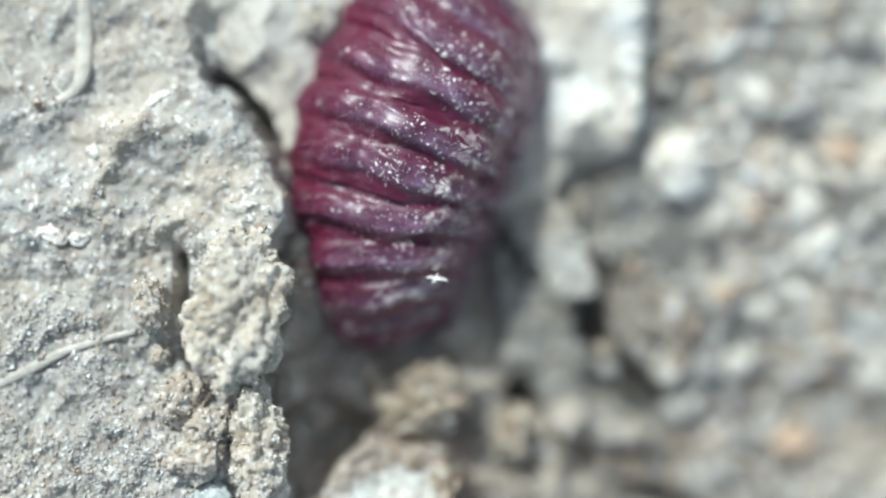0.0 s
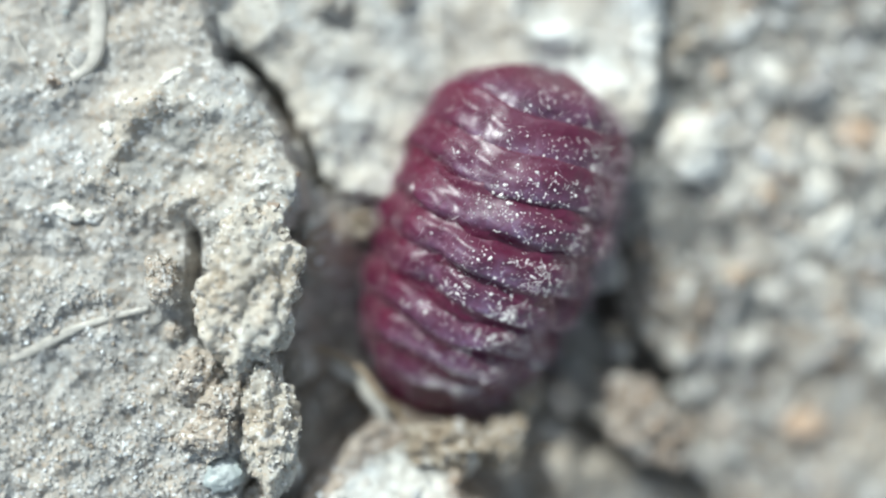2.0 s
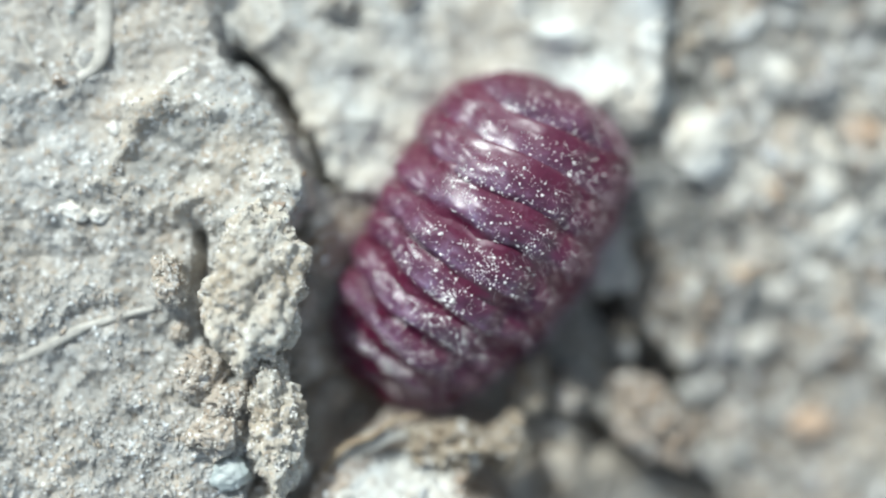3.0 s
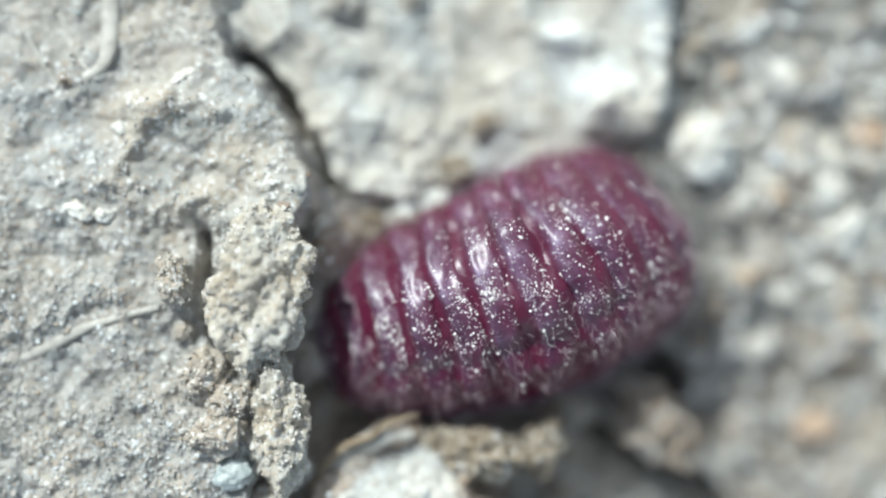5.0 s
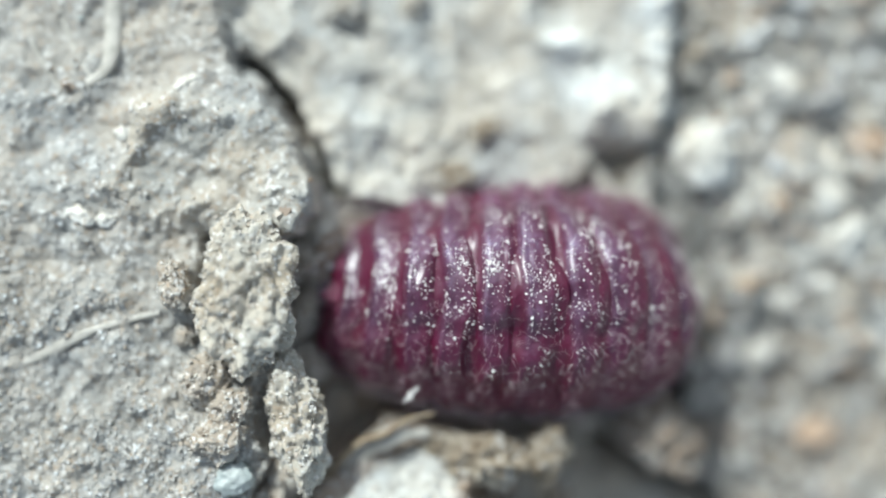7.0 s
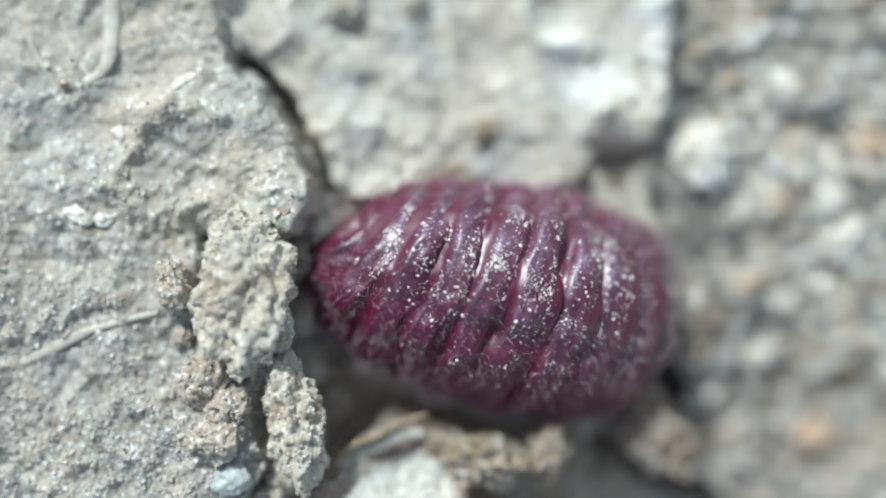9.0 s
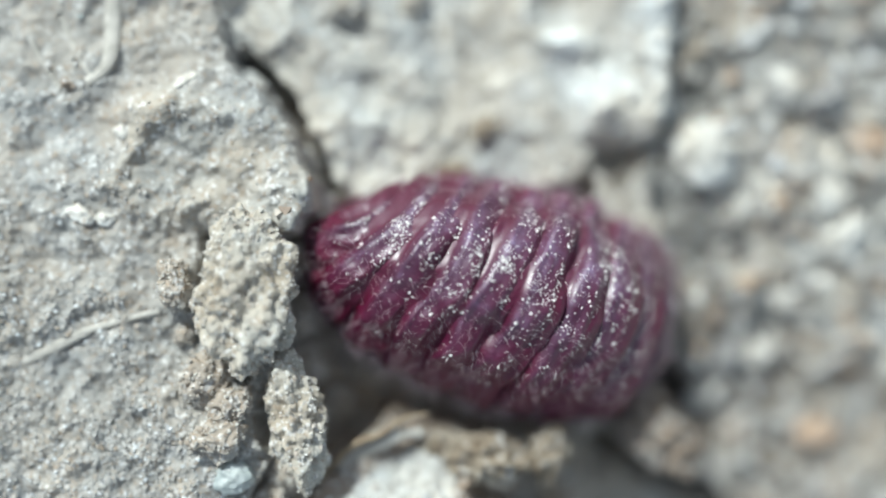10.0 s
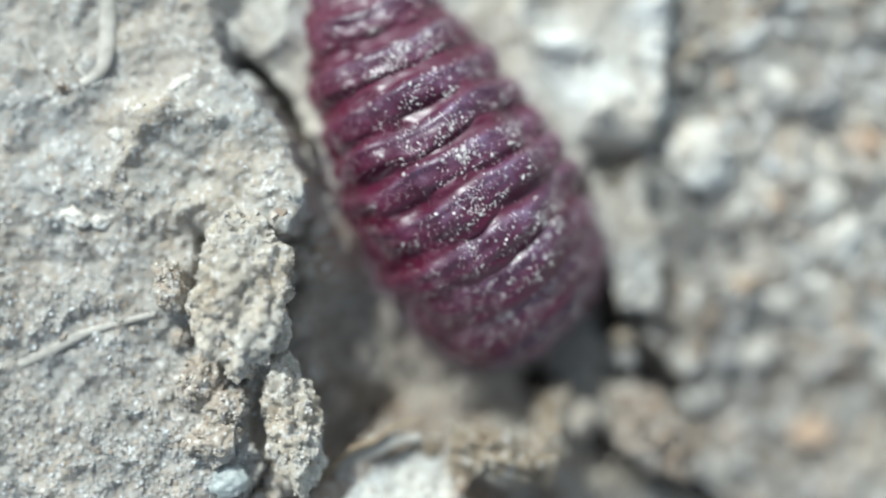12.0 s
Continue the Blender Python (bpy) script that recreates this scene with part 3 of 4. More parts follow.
    set_lump("soil_crumb", -2.15, 0.55, (0.36, 0.42, 0.34), 74, M_TAN, "tan soil crumb under the crust's edge", "soil crumb", 20, group=crumbs, detail=5, sink=0.3)
    set_lump("soil_crumb", 0.2, 2.05, (0.55, 0.42, 0.45), 78, M_TAN, "square tan soil crumb under the crust's edge", "soil crumb", 8, group=crumbs, detail=5, sink=0.3)
    set_lump("soil_crumb", 1.1, 3.5, (0.4, 0.3, 0.25), 79, M_TAN, "tan soil crumb lying on the pale crust", "soil crumb", 30, group=crumbs, detail=4)
    set_lump("soil_crumb", -3.0, 6.9, (0.6, 0.4, 0.35), 76, M_DOME, "brown soil crumb lying on the pale crust", "soil crumb", -20, group=crumbs, detail=5)
    set_lump("soil_crumb", -1.0, 7.1, (0.5, 0.32, 0.3), 77, M_DOME, "brown soil crumb lying on the pale crust", "soil crumb", 50, group=crumbs, detail=5)
    set_lump("soil_crumb", 4.05, -5.35, (0.7, 0.5, 0.5), 82, M_CRUMB, "brownish soil crumb beside dark cracks", "soil crumb", -20, group=crumbs, detail=5)
    for x, y, size, seed in ((-1.85, -2.0, (0.55, 0.4, 0.3), 85), (-0.9, -2.9, (0.4, 0.5, 0.3), 86), (-2.4, -3.7, (0.5, 0.35, 0.3), 87),
                             (0.9, -2.2, (0.5, 0.35, 0.28), 88), (1.0, -3.9, (0.6, 0.45, 0.35), 89), (-3.3, -4.6, (0.4, 0.5, 0.3), 90)):
        set_lump("soil_crumb", x, y, size, seed, M_CRUMB, "small brownish soil crumb on the hollow's floor", "soil crumb", seed * 31, group=crumbs, detail=4)
    for x, y, z, size, seed in ((-4.3, -0.4, -1.6, (0.6, 0.8, 0.7), 91), (-4.2, -2.0, -1.9, (0.55, 0.9, 0.8), 92), (-4.1, -3.4, -2.0, (0.6, 0.7, 0.8), 93),
                                (-4.5, -6.3, -1.2, (0.6, 0.7, 0.7), 94), (-5.0, -7.3, -0.7, (0.6, 0.6, 0.5), 95), (-3.6, -2.7, -3.2, (0.5, 0.6, 0.6), 96)):
        set_lump("soil_crumb", x, y, size, seed, M_CRUMB, "brownish soil crumb in the crust's broken edge", "soil crumb", seed * 31, group=crumbs, z=z, detail=5)
    for x, y, z, size, seed in ((-0.35, -5.75, -1.75, (0.42, 0.3, 0.3), 101), (0.45, -6.35, -1.5, (0.5, 0.36, 0.32), 102),):
        set_lump("soil_crumb", x, y, size, seed, M_TAN, "ragged tan soil crumb on the hollow's lower rim", "soil crumb", seed * 31, group=crumbs, z=z, detail=5, rough=0.42)
    set_lump("soil_crumb", -0.1, -3.6, (0.45, 0.4, 0.35), 83, M_CRUMB, "small soil crumb on the hollow's floor", "soil crumb", 40, group=crumbs, detail=4)
    set_lump("soil_crumb", -2.9, -2.2, (0.35, 0.3, 0.3), 84, M_CRUMB, "small soil crumb on the hollow's floor", "soil crumb", 10, group=crumbs, detail=4)
    # the lower bed
    bed = "pebbles on the lower bed"
    set_lump("pebble", 7.85, 2.9, (0.8, 0.95, 0.55), 41, M_PALE, "pale rounded pebble on the lower soil", "pebble", 20, group=bed, detail=5, rough=0.32)
    for x, y, r, seed in ((9.35, -1.5, 0.32, 48), (10.6, -1.65, 0.36, 49), (11.9, -1.2, 0.34, 50), (10.35, 5.0, 0.6, 52), (11.8, 1.6, 0.5, 53), (8.0, -4.7, 0.3, 54)):
        set_lump("pebble", x, y, (r, r * 0.85, r * 0.6), seed, M_PALE, "small pale pebble among loose grit", "pebble", seed * 40, group=bed, detail=4, rough=0.3)
    set_lump("pebble", 12.1, -6.0, (0.8, 0.4, 0.45), 42, M_ORANGE, "orange-tinted pebble on the lower soil", "pebble", 5, group=bed, detail=5, rough=0.3)
    set_lump("pebble", 10.0, -3.4, (0.45, 0.4, 0.35), 43, M_PALE, "pale rounded pebble beside a dark crack", "pebble", 35, group=bed, detail=5, rough=0.32)
    set_lump("pebble", 8.9, -3.3, (0.6, 0.7, 0.5), 44, M_GREY, "bluish grey pebble beside a dark crack", "pebble", -15, group=bed, detail=5, rough=0.32)
    set_lump("pebble", 12.3, 0.4, (0.8, 0.7, 0.5), 45, M_PALE, "pale rounded pebble among loose grit", "pebble", 60, group=bed, detail=5, rough=0.32)
    set_lump("pebble", 11.6, 4.6, (0.6, 0.45, 0.4), 46, M_GREY, "grey rounded pebble among loose grit", "pebble", 25, group=bed, detail=5, rough=0.32)
    set_lump("pebble", 13.0, 3.2, (0.5, 0.4, 0.35), 47, M_ORANGE, "dull orange pebble among loose grit", "pebble", -25, group=bed, detail=5, rough=0.32)
    return things


# ---- straw ----
def ribbon(path, radius, sides=8, squash=0.6, seed=0):
    """A tapering uneven stalk along a path."""
    pts = [Vector(p) for p in path]
    fine = []
    for k in range(len(pts) - 1):
        p0, p1, p2, p3 = pts[max(k - 1, 0)], pts[k], pts[k + 1], pts[min(k + 2, len(pts) - 1)]
        for j in range(8):
            t = j / 8
            fine.append(0.5 * (2 * p1 + (p2 - p0) * t + (2 * p0 - 5 * p1 + 4 * p2 - p3) * t * t + (3 * p1 - p0 - 3 * p2 + p3) * t ** 3))
    fine.append(pts[-1])
    verts, faces = [], []
    for k, p in enumerate(fine):
        d = (fine[min(k + 1, len(fine) - 1)] - fine[max(k - 1, 0)]).normalized()
        side = d.cross(Vector((0, 0, 1))).normalized()
        up = side.cross(d)
        u = k / (len(fine) - 1)
        r = radius * (0.55 + 0.45 * math.sin(math.pi * min(1, 0.15 + u))) * (1 + 0.25 * noise.noise(p * 1.5 + Vector((seed, 0, 0))))
        for a in range(sides):
            w = 2 * math.pi * a / sides
            verts.append(p + side * r * math.cos(w) + up * r * squash * math.sin(w))
        if k:
            b = (k - 1) * sides
            faces += [(b + a, b + (a + 1) % sides, b + sides + (a + 1) % sides, b + sides + a) for a in range(sides)]
    return verts, faces


def on_ground(points, lift):
    return [(x, y, height(x, y) + lift) for x, y in points]


def build_straw():
    g = "straw bits on the crust"
    for pts, r, label in (
        ([(-12.6, -3.6), (-11.0, -2.9), (-9.6, -2.25), (-7.8, -1.75)], 0.15, "long bleached straw fibre lying on the crust"),
        ([(-9.2, 7.4), (-9.25, 6.2), (-9.3, 5.0), (-9.8, 4.45)], 0.24, "bent bleached straw bit lying on the crust"),
        ([(-10.9, 6.9), (-10.5, 5.9), (-10.0, 5.0), (-9.5, 4.45)], 0.07, "thin bleached straw fibre lying on the crust"),
        ([(-11.6, 5.9), (-11.1, 5.0), (-10.6, 4.3)], 0.06, "thin bleached straw fibre lying on the crust"),
        ([(12.6, -0.2), (12.95, 0.5), (13.35, 1.2)], 0.16, "short bleached straw bit on the lower soil"),
    ):
        v, f = ribbon(on_ground(pts, r * 0.2), r, squash=0.4)
        tagged(mesh_object("dry_straw", v, f, M_STRAW), label, "straw", g)


# ---- loose husks and crumbs that the insect pushes ----
def build_loose():
    things = {}
    holder = new("seed_husk")
    v, f = ribbon([(-2.0, -0.35, 0), (-1.3, 0.05, 0.2), (-0.5, 0.3, 0.35), (0.3, 0.22, 0.35), (1.0, 0.3, 0.3), (1.7, 0.1, 0.2)], 0.11, squash=0.7, seed=2)
    mesh_object("husk_rim", v, f, M_HUSK, holder)
    v, f = ribbon([(-1.3, -0.25, -0.1), (-0.4, 0.05, 0.05), (0.5, 0.0, 0.1), (1.3, -0.35, -0.1)], 0.3, squash=0.35, seed=5)
    mesh_object("husk_flap", v, f, M_STRAW, holder)
    tagged(holder, "curled brown seed husk lying in the hollow", "husk")
    things["husk"] = holder
    flake = new("wax_flake")
    for turn, reach in ((0.2, 0.34), (1.3, 0.16), (3.3, 0.24), (4.6, 0.13)):
        tip = Vector((math.cos(turn) * reach, math.sin(turn) * reach, 0.05))
        v, f = ribbon([(0, 0, 0), tip * 0.5 + Vector((0, 0.03, 0.03)), tip], 0.04, 6, seed=turn)
        mesh_object("blade", v, f, M_SPECK, flake)
    things["flake"] = tagged(flake, "split white wax flake clinging beside the insect", "wax flake")
    things["crumb_a"] = tagged(lump("soil_crumb", (1.15, 0.62, 0.6), 61, M_TAN, 5, 0.42, 0.07),
                               "ragged pale soil crumb pushed along in the hollow", "soil crumb", "crumbs in the hollow")
    things["crumb_b"] = tagged(lump("soil_crumb", (0.8, 0.55, 0.55), 64, M_TAN, 5, 0.42, 0.07),
                               "ragged pale soil crumb pushed along in the hollow", "soil crumb", "crumbs in the hollow")
    things["crumb_c"] = tagged(lump("soil_crumb", (0.55, 0.75, 0.5), 67, M_TAN, 5, 0.42, 0.07),
                               "small brownish soil crumb in the hollow", "soil crumb", "crumbs in the hollow")
    return things


# ---- the insect ----
SEGMENTS = 11
BODY = 11.2
GIRTH = [(0.0, 1.15), (0.04, 1.65), (0.09, 2.05), (0.13, 2.2), (0.18, 2.44), (0.24, 2.7), (0.3, 2.91), (0.4, 3.08), (0.5, 3.28), (0.6, 3.4), (0.7, 3.38),
         (0.8, 3.24), (0.88, 3.0), (0.95, 2.6), (1.0, 2.0)]
BACK, BELLY = 1.16, 0.36


def girth(s):
    return float(np.interp(s, [a for a, _ in GIRTH], [b for _, b in GIRTH]))


def ridge(v):
    """A plate's profile along the body: steep towards the head (v = 1), gently falling towards the tail."""
    if v > 0.5:
        t = min((v - 0.5) / 0.5, 1)
        return 1 - 1.9 * t * t * (3 - 2 * t) - 1.6 * max(0, v - 1)
    if v > -0.5:
        return 0.45 + 0.55 * (v + 0.5)
    t = min((-0.5 - v) / 0.5, 1)
    return 0.45 - 1.35 * t * t * (3 - 2 * t) - 1.6 * max(0, -v - 1)


def segment_surface(k, u, phi):
    """A point of segment k in its own space: u along it in -1..1 (head end is +1), phi round it from the top."""
    pitch = BODY / SEGMENTS
    s = (k + 0.5 - 0.5 * u) / SEGMENTS
    half = pitch * 0.80
    cp, sp, side = math.cos(phi), math.sin(phi), abs(phi)
    uneven = 1 + 1.1 * noise.noise(Vector((k * 7.7, cp * 1.8, sp * 1.8)))
    v = u / 0.625 + 0.16 * noise.noise(Vector((k * 5.1, cp * 3.1, sp * 3.1)))
    fold = 1 + (0.035 if k < 7 else 0.03 - 0.006 * (k - 6)) * uneven * ridge(v) * (1 - 0.35 * min(1, max(0, side - 0.5)))
    if (k == 0 and u > 0) or (k == SEGMENTS - 1 and u < 0):
        fold *= math.sqrt(max(0.0, 1 - abs(u * 0.98) ** 2.6))
    mid = 1 - 0.6 * abs(k - 5) / 5
    seam = 0.64 + 0.05 * noise.noise(Vector((k * 1.3 + u * 0.7, 4.1, 0)))
    groove = 0.034 * mid * math.exp(-((side - seam) / 0.085) ** 2) + 0.03 * math.exp(-((side - 1.2 - 0.05 * u) / 0.1) ** 2)
    lobe = 0.045 * mid * math.exp(-((side - 0.9) / 0.17) ** 2) * max(0.0, 1 - v * v)
    wrinkle = noise.noise(Vector((u * 1.1 + k * 9, cp * 2.6, sp * 2.6))) * 0.035
    wrinkle += noise.noise(Vector((u * 3.2 + k * 5, cp * 6, sp * 6))) * 0.015
    wrinkle -= 0.02 * abs(noise.noise(Vector((u * 2.6 + k * 3, cp * 4.5, sp * 4.5))))
    if k > 6:
        wrinkle += 0.004 * (k - 6) * noise.noise(Vector((u * 2.2 + k * 1.5, cp * 5, sp * 5)))
    if k < 2:
        wrinkle += noise.noise(Vector((u * 2.4 + k * 4, cp * 4, sp * 4))) * 0.07
    r = girth(min(max(s, 0), 1)) * fold * (1 - groove + lobe + wrinkle)
    slant = 0.14 * pitch * noise.noise(Vector((k * 3.1, cp * 1.4, sp * 1.4))) * 2
    x = u * half + slant - 0.12 * pitch * cp
    low = (BACK if side < math.pi / 2 else BELLY) * (1 - 0.30 * abs((s - 0.45) / 0.55) ** 2)
    return Vector((x, r * sp, r * low * cp))


def hairs(rng, k, count, reach, thick, lean):
    """Fine tapering hairs that stand out from a segment."""
    verts, faces = [], []
    for _ in range(count):
        phi = lean(rng)
        root = segment_surface(k, rng.uniform(-0.8, 0.8), phi)
        out = Vector((0, root.y, root.z + 0.4)).normalized()
        out = (out + Vector((rng.uniform(-0.6, 0.6), rng.uniform(-0.5, 0.5), rng.uniform(-0.4, 0.5)))).normalized()
        long = rng.uniform(*reach)
        a = out.cross(Vector((1, 0.2, 0.1))).normalized() * thick
        c = out.cross(a).normalized() * thick
        bend = Vector((rng.uniform(-0.2, 0.2), rng.uniform(-0.2, 0.2), rng.uniform(-0.2, 0.1))) * long
        mid, tip = root + out * long * 0.55, root + out * long + bend
        n = len(verts)
        verts += [root + a, root - a * 0.5 + c, root - a * 0.5 - c, mid + a * 0.8, mid - a * 0.4 + c * 0.8, mid - a * 0.4 - c * 0.8, tip]
        for i, j in ((0, 1), (1, 2), (2, 0)):
            faces += [(n + i, n + j, n + 3 + j), (n + i, n + 3 + j, n + 3 + i), (n + 3 + i, n + 3 + j, n + 6)]
    return verts, faces


def build_insect():
    holder = new("scale_insect")
    tagged(holder, "plump crimson scale insect dusted with white wax", "insect")
    rng = random.Random(12)
    parts = []
    around, along = 150, 24
    for k in range(SEGMENTS):
        verts, faces, down, turned = [], [], [], []
        for j in range(along + 1):
            u = -1 + 2 * j / along
            for i in range(around):
                phi = -math.pi + 2 * math.pi * i / around
                verts.append(segment_surface(k, u, phi))
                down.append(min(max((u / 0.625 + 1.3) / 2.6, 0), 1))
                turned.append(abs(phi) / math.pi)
        for j in range(along):
            for i in range(around):
                a, b = j * around + i, j * around + (i + 1) % around
                faces.append((a, a + around, b + around, b))
        for j, flip in ((0, 1), (along, -1)):
            ring = verts[j * around:(j + 1) * around]
            mid = sum(ring, Vector()) / around
            inner = len(verts)
            verts += [mid + (p - mid) * 0.45 for p in ring]
            down += [0.5] * around
            turned += [1.0] * around
            for i in range(around):
                a, b = j * around + i, j * around + (i + 1) % around
                c, d = inner + i, inner + (i + 1) % around
                faces.append((a, b, d, c) if flip > 0 else (b, a, c, d))
        name = "head" if k == 0 else "tail" if k == SEGMENTS - 1 else "segment"
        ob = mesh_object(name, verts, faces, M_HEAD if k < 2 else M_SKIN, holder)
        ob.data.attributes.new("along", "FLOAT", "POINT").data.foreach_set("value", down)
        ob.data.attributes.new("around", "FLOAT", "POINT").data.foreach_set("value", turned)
        parts.append(ob)
        # white wax grit in clusters, thickest along the back
        pts, sizes = [], []
        dense = 4200 if 1 < k < 9 else 3000
        for _ in range(dense):
            phi = rng.gauss(0.05, 0.28) if rng.random() < 0.78 else rng.uniform(-1.2, 1.2)
            u = rng.uniform(-0.62, 0.5)
            p = segment_surface(k, u, phi)
            q = Vector((p.x + k * 3.1, p.y, p.z))
            clump = noise.noise(q * 0.8) + 0.9 * noise.noise(q * 2.2)
            if rng.random() < 0.045 + max(0, clump) * 0.36:
                pts.append(p)
                sizes.append(0.011 + 0.022 * rng.random() ** 2 + 0.045 * rng.random() ** 12)
        v, f = grains_at(np.array(pts), np.array(sizes), np.random.default_rng(k))
        tagged(mesh_object("wax_grit", v, f, M_SPECK, ob, "white grains of wax", smooth=False), kind="stuff")
        # fine hairs all round, a few thick tufts low on the flanks
        v, f = hairs(rng, k, 480, (0.12, 0.6), 0.0042, lambda g: g.choice((-1, 1)) * g.uniform(0.35, 2.0))
        tagged(mesh_object("bristles", v, f, M_BRISTLE, ob, "fine pale bristles"), kind="stuff")
        v, f = hairs(rng, k, 10 if k < 6 else 26, (0.1, 0.32), 0.009, lambda g: g.gauss(0.6, 0.35) if g.random() < 0.7 else g.uniform(-1.2, 0.3))
        tagged(mesh_object("wax_floss", v, f, M_SPECK, ob, "short white threads of wax"), kind="stuff")
    # a curled wax thread that clings to the flank
    root = segment_surface(7, 0.0, -1.05)
    v, f = ribbon([root, root + Vector((0.12, -0.05, 0.12)), root + Vector((0.16, 0.12, 0.24)), root + Vector((0.05, 0.32, 0.3))], 0.028, 6)
    mesh_object("wax_thread", v, f, M_SPECK, parts[7], "curled white wax thread")
    return holder, parts


def segment_pose(k, length, bend, tuck, nod=0, skew=0):
    """Where segment k sits on a body of that length, bent evenly by so many degrees. tuck: how far the front ones draw in; nod: how far the front third turns aside; skew: how far every plate lies askew."""
    gaps = [1 - tuck * math.exp(-(j / 2.2) ** 2) for j in range(SEGMENTS)]
    share = (sum(gaps[:k]) + gaps[k] / 2) / sum(gaps)
    s = (0.5 - share) * length * 0.945

    def heading(d):
        t = min(max((d / length - 0.1) / 0.36, 0), 1)
        return radians(bend * d / length + nod * t ** 4)

    x = y = 0.0
    for j in range(40):
        h = heading(s * (j + 0.5) / 40)
        x, y = x + math.cos(h) * s / 40, y + math.sin(h) * s / 40
    return at(x, y, 0, 0, 0, math.degrees(heading(s)) + skew)


# ---- what moves ----
def motions():
    walk(insect, [
        (0, at(-0.84, 3.37, -3.3, -22, 2, -109.3)),
        (0.42, at(-0.61, 2.67, -3.4, -24, 1, -105.6)),
        (0.56, at(-0.57, 2.57, -3.4, -24, 1, -104.9)),
        (0.8, at(-0.06, 1.41, -3.5, -22, 4, -98.6)),
        (1, at(-0.12, 1.12, -3.5, -22, 7, -92.5)),
        (1.2, at(0.49, 1.03, -3.2, -20, 9, -97.4)),
        (1.4, at(1.01, 0.71, -3.1, -20, 9, -96.8)),
        (1.5, at(0.82, 0.34, -3.1, -19, 9, -97.1)),
        (1.7, at(1.38, 0.26, -3.15, -17, 11, -98.3)),
        (2, at(1.51, 0.16, -3.2, -14, 13, -112.3)),
        (2.5, at(1.54, 0.36, -3.2, -5, 14, -114.5)),
        (3, at(1.05, -0.02, -3.2, 3, 11, -124.0)),
        (3.2, at(1.02, -0.17, -3.2, 5, 10, -129.7)),
        (4.8, at(1.74, -1.37, -3.05, 10, -1, -155.9)),
        (5, at(1.57, -1.6, -3.05, 10, -1, -159.5)),
        (5.5, at(1.66, -1.9, -3.05, 10, -1, -163.5)),
        (6, at(1.66, -1.9, -3.05, 10, -1, -165.5)),
        (6.5, at(1.12, -2.12, -3.05, 12, -1, -170.6)),
        (7, at(1.63, -1.72, -3.05, 24, -3, -179.6)),
        (7.2, at(1.6, -1.7, -3.05, 24, -4, -182.9)),
        (8.8, at(1.65, -1.42, -2.95, 20, -9, -192)),
        (9, at(1.77, -1.52, -2.95, 20, -9, -193)),
        (9.5, at(1.74, -1.68, -2.90, 20, -10, -197)),
        (10, at(1.68, -1.52, -2.85, 19, -11, -198)),
        (10.5, at(1.72, -1.27, -2.95, 18, -12, -197)),
        (10.8, at(1.45, -0.95, -2.95, 17, -12, -203)),
        (11, at(1.14, -0.50, -3.00, 15, -11, -219.7)),
        (11.2, at(1.12, 0.09, -3.00, 14, -10, -230.3)),
        (11.5, at(1.03, -0.03, -3.05, 13, -8, -232.8)),
        (11.7, at(0.64, 1.27, -3.05, 13, -7, -238.9)),
        (11.85, at(0.13, 2.18, -3.10, 14, -6, -240.4)),
        (12, at(-0.31, 2.74, -3.10, 14, -5, -240.6)),
    ])
    bends = [
        (0, 11.93, 77.6, 0.5, 0, 0), (0.42, 12.15, 41, 0.45, 0, 0), (0.56, 12.15, 37.5, 0.44, 0, 0), (0.8, 11.38, 0, 0.25, 0, 0), (1, 11.29, 0, 0.15, 0, 0),
        (1.2, 11.55, 5.3, 0.1, 0, 0), (1.4, 11.83, 1.9, 0.1, 0, 0), (1.5, 11.31, 6.7, 0.2, 0, 0), (1.7, 10.27, -7.4, 0.5, 0, 0),
        (2, 10.5, -4.4, 0.75, 0, 0), (2.5, 9.8, -8.9, 0.8, 0, 0), (3, 10.4, -19.2, 0.75, 0, 0), (3.2, 10.7, -19.5, 0.7, 0, 0),
        (4.8, 11.03, -28.6, 0.35, 0, 0), (5, 11.55, -29.0, 0.25, 0, 0), (5.5, 11.85, -30.6, 0.15, 0, 0), (6, 11.7, -28.7, 0.15, 0, 0),
        (6.5, 11.95, -24.4, 0.2, 0, 0), (7, 11.40, -16.2, 0.4, 0, 0), (7.2, 11.28, -16.4, 0.5, 0, 0), (8.8, 9.8, -16, 0.86, -26, -6),
        (9, 10.1, -18, 0.86, -28, -8), (9.5, 10.25, -18, 0.85, -30, -9), (10, 10.25, -18, 0.82, -36, -11), (10.5, 10.3, -22, 0.78, -50, -13),
        (10.8, 10.4, -22, 0.6, -60, -9), (11, 11.16, -18, 0.1, -30, -3), (11.2, 11.48, -11.5, -0.1, 0, 0), (11.5, 11.22, -11.5, -0.1, 0, 0),
        (11.7, 12.15, -13.4, -0.2, 0, 0), (11.85, 12.92, -17.1, -0.25, 0, 0), (12, 13.33, -19.6, -0.25, 0, 0),
    ]
    for k, part_ in enumerate(segments):
        walk(part_, [(t, segment_pose(k, length, bend, tuck, nod, skew)) for t, length, bend, tuck, nod, skew in bends])
    walk(lumps["clod"], [(0, at(-5.0, -1.25, 0.6, 0, 0, -4)), (5.2, at(-5.0, -1.25, 0.6, 0, 0, -4)),
                         (6.5, at(-5.38, -1.25, 0.6, 0, 0, 3)), (12, at(-5.38, -1.25, 0.6, 0, 0, 3))])
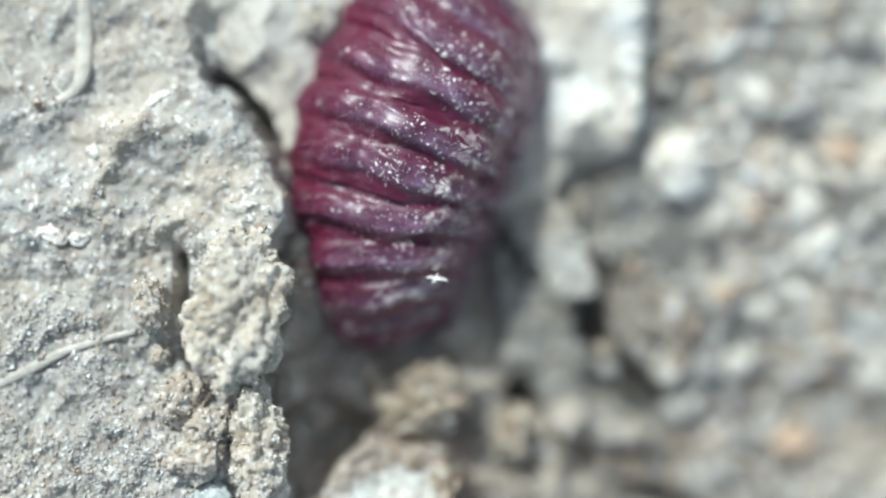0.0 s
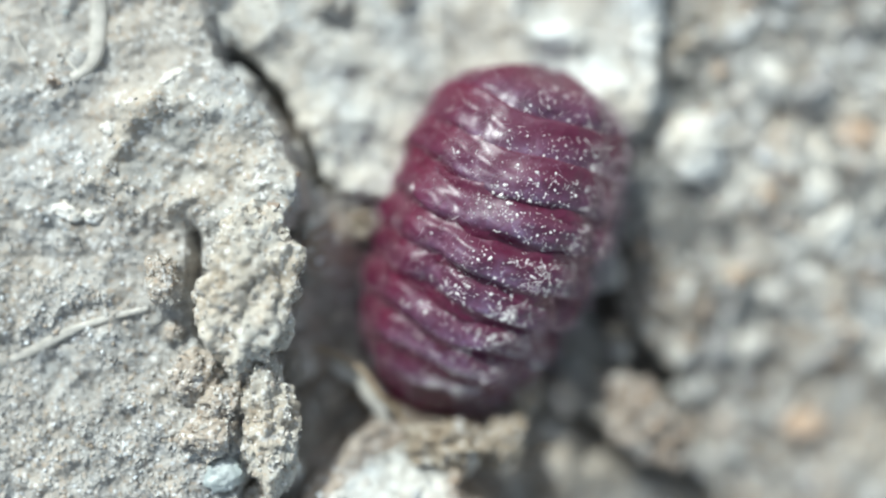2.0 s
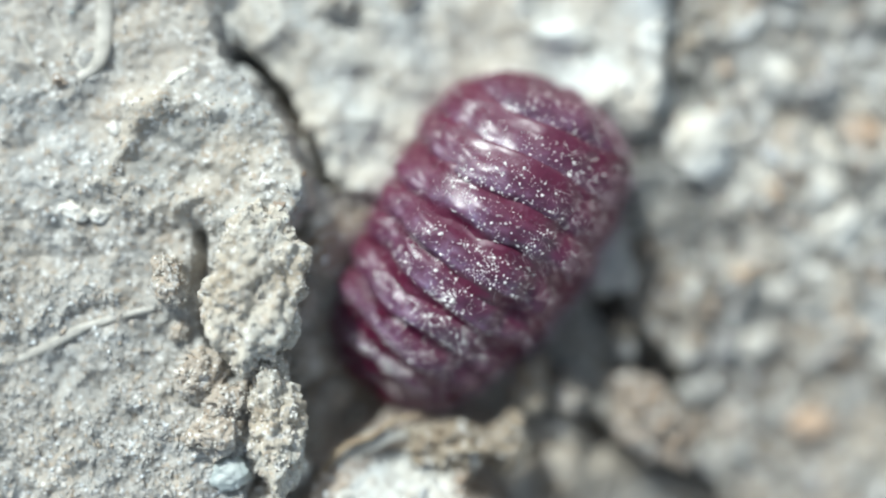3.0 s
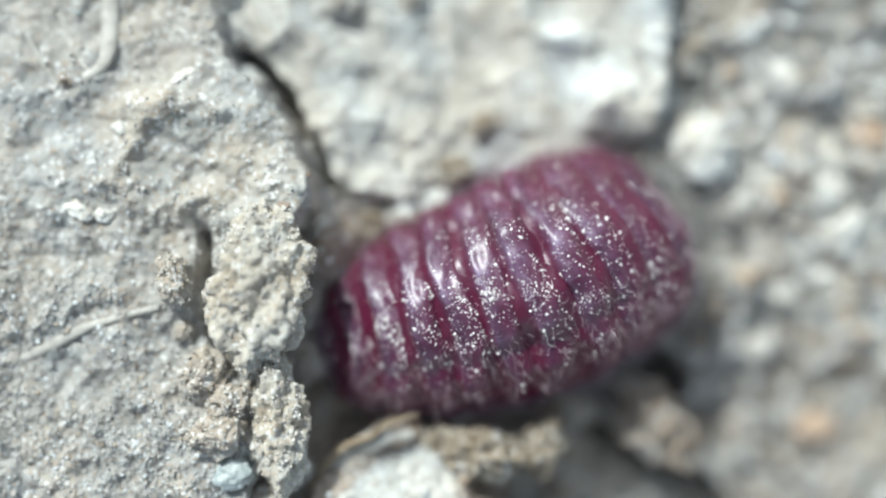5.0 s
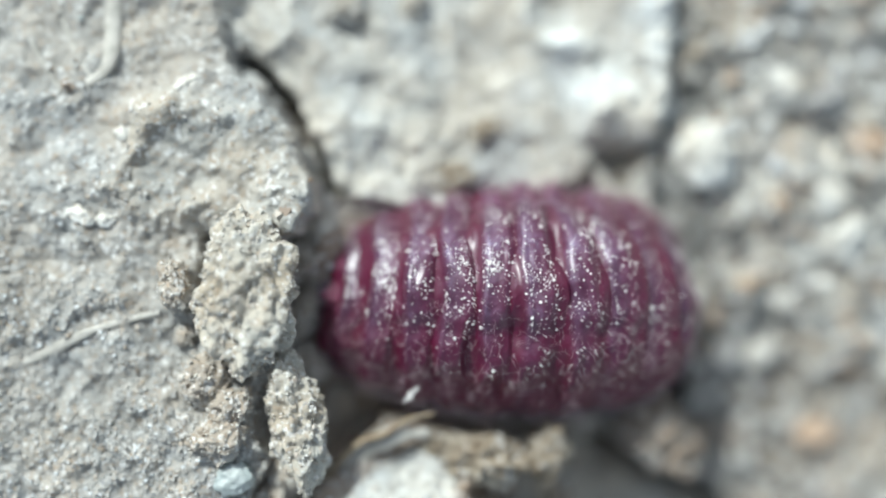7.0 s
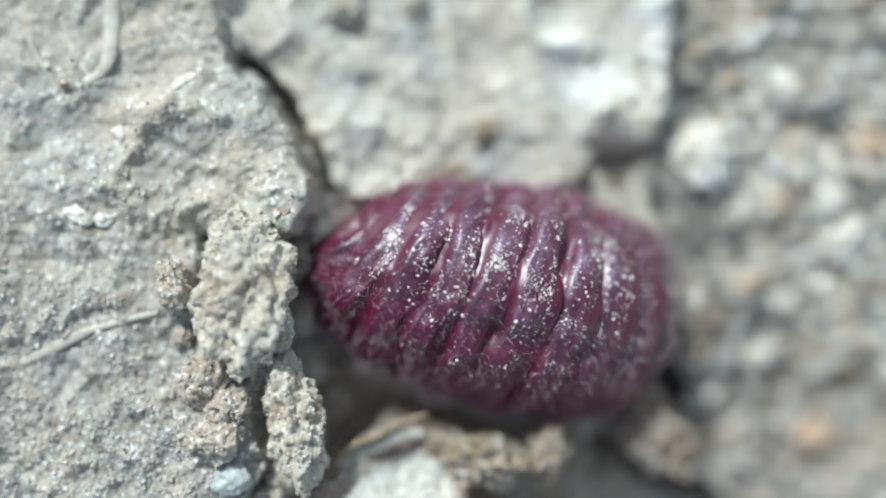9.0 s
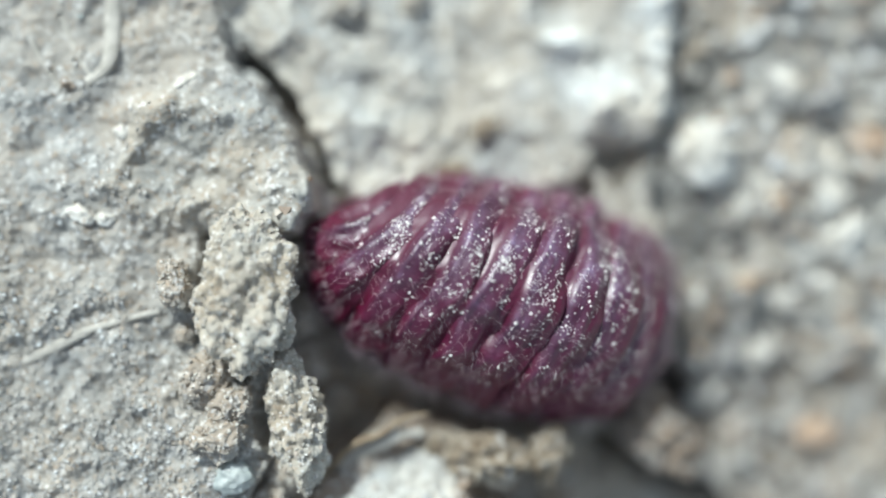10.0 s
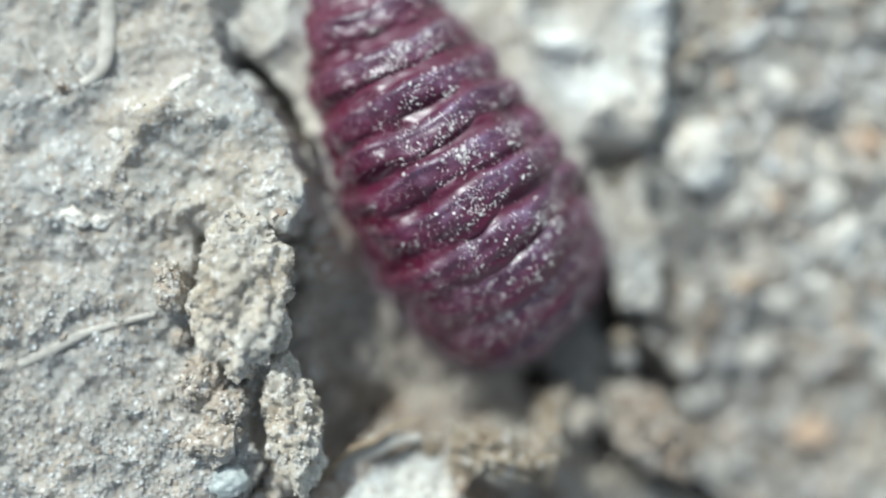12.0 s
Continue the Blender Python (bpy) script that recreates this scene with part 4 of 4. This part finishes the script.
    walk(lumps["stub"], [(0, at(-4.45, -4.9, 0.1, 0, 0, 4)), (5.2, at(-4.45, -4.9, 0.1, 0, 0, 4)),
                         (6.5, at(-4.02, -4.65, 0.1, 0, 0, 10)), (12, at(-4.02, -4.65, 0.1, 0, 0, 10))])
    walk(loose["crumb_a"], [(0, at(0.0, -4.3, -2.5, 0, 0, 10)), (0.5, at(0.45, -4.5, -2.3, 0, 0, 12)), (1.0, at(0.7, -4.9, -2.0, 0, 5, 8)), (1.3, at(0.7, -5.6, -1.5, 0, 10, 0)),
                            (2.5, at(0.2, -5.8, -1.45, 0, 10, -5)), (5.5, at(1.2, -6.0, -1.5, 0, 10, -10)),
                            (9.5, at(1.2, -6.0, -1.5, 0, 10, -10)), (12, at(1.4, -5.8, -1.5, 0, 10, -20))])
    walk(loose["crumb_b"], [(0, at(0.2, -3.6, -3.0)), (1.0, at(1.4, -4.3, -2.6, 0, 0, 15)), (1.6, at(2.0, -5.6, -2.2, 0, 0, 30)),
                            (2.5, at(1.8, -5.9, -2.0, 0, 0, 70)), (5.5, at(2.95, -5.95, -2.0, 0, 0, 80)), (12, at(3.0, -5.9, -2.0, 0, 0, 80))])
    walk(loose["crumb_c"], [(0, at(2.6, -5.2, -3.1)), (1.1, at(2.6, -5.2, -3.1)), (1.2, at(2.6, -4.4, -2.9)), (3.2, at(2.6, -4.4, -2.9)), (4.8, at(3.3, -5.0, -3.2)), (12, at(3.3, -5.0, -3.2))])
    walk(loose["flake"], [
        (0, at(0.29, -0.46, 0.00, 0, 0, -20)),
        (0.5, at(0.50, -0.61, 0.00, 0, 0, -16)),
        (0.8, at(1.49, -1.03, -0.20, 0, 0, -13)),
        (1.2, at(1.70, -1.48, -0.40, 0, 0, -10)),
        (1.6, at(3.53, -2.82, -1.80, 0, 0, -7)),
        (2.5, at(1.44, -3.78, -1.80, 0, 0, 0)),
        (4, at(0.55, -4.75, -2.20, 0, 0, 12)),
        (5.5, at(0.19, -5.39, -2.40, 0, 0, 24)),
        (6.2, at(-1.08, -4.4, -0.9, 0, 0, 29)),
        (7, at(-1.0, -4.1, -0.5, 0, 0, 36)),
        (8.8, at(-2.97, -3.45, -3.40, 0, 0, 50)),
        (9.5, at(-3.23, -3.49, -3.60, 0, 0, 56)),
        (10, at(-3.34, -3.21, -3.60, 0, 0, 60)),
        (11.2, at(-3.52, -0.02, -3.20, 0, 0, 69)),
        (12, at(-3.51, 0.02, -3.40, 0, 0, 76)),
    ])
    walk(loose["husk"], [
        (0, at(-2.4, -3.9, -3.2, 0, 0, -20)),
        (0.5, at(-1.46, -4.6, -2.6, 0, 0, 35)),
        (1, at(-1.25, -5.0, -2.3, 0, 0, 20)),
        (1.6, at(-1.9, -4.8, -2.0, 0, 0, -30)),
        (2, at(-1.97, -4.3, -1.8, 0, 0, -50)),
        (2.5, at(-1.3, -5.4, -1.7, 0, 0, 15)),
        (3, at(-2.1, -5.75, -1.2, 0, 0, 28)),
        (5.5, at(-2.25, -5.75, -1.2, 0, 0, 28)),
        (6, at(-1.7, -5.6, -1.25, 0, 0, 5)),
        (7, at(-1.84, -5.5, -1.2, 0, 0, 26)),
        (12, at(-2.0, -5.65, -1.2, 0, 0, 28)),
    ])
    walk(lumps["flap"], [(0, at(3.75, 0.8, -3.3, 0, -14, 16)), (0.5, at(3.8, 0.75, -3.3, 0, -14, 17)), (1.5, at(3.95, 0.55, -3.3, 0, -10, 19)), (3.0, at(4.5, 0.4, -3.2, 0, 0, 14)),
                         (5.5, at(5.0, 0.3, -3.0, 0, 4, 8)), (7.0, at(5.65, 0.4, -3.0, 0, 3, 0)), (8.8, at(5.6, 0.3, -3.0, 0, 2, 0)), (12, at(5.6, 0.3, -3.0, 0, 2, 0))])
    low, high = lumps["heave"].matrix_world.translation.z / MM, lumps["wedge"].matrix_world.translation.z / MM
    walk(lumps["heave"], [(0, at(5.7, -5.9, low - 1.5, 0, 0, -30)), (1.1, at(5.7, -5.9, low - 1.5, 0, 0, -30)),
                          (1.2, at(6.3, -5.5, low, 0, 0, -46)), (12, at(6.35, -5.55, low, 0, 0, -46))])
    rest = lumps["slip"].matrix_world.translation.z / MM
    walk(lumps["slip"], [(0, at(5.2, -5.3, rest - 1.5, 0, 0, 5)), (1.1, at(5.2, -5.3, rest - 1.5, 0, 0, 5)),
                         (1.2, at(5.75, -4.75, rest + 0.2, 0, 0, -14)), (4, at(5.9, -4.9, rest + 0.1, 0, 0, -30)), (12, at(5.95, -4.95, rest + 0.1, 0, 0, -34))])
    walk(lumps["wedge"], [(0, at(4.4, -4.9, high, 0, 0, 12)), (1.1, at(4.4, -4.9, high, 0, 0, 12)),
                          (1.2, at(3.84, -4.8, high, 0, 0, 4)), (3, at(3.84, -4.8, high, 0, 0, 4)), (5, at(4.0, -5.05, high, 0, 0, 20)), (12, at(4.15, -5.2, high, 0, 0, 20))])


build_ground()
build_grit()
lumps = build_lumps()
build_straw()
loose = build_loose()
insect, segments = build_insect()
motions()
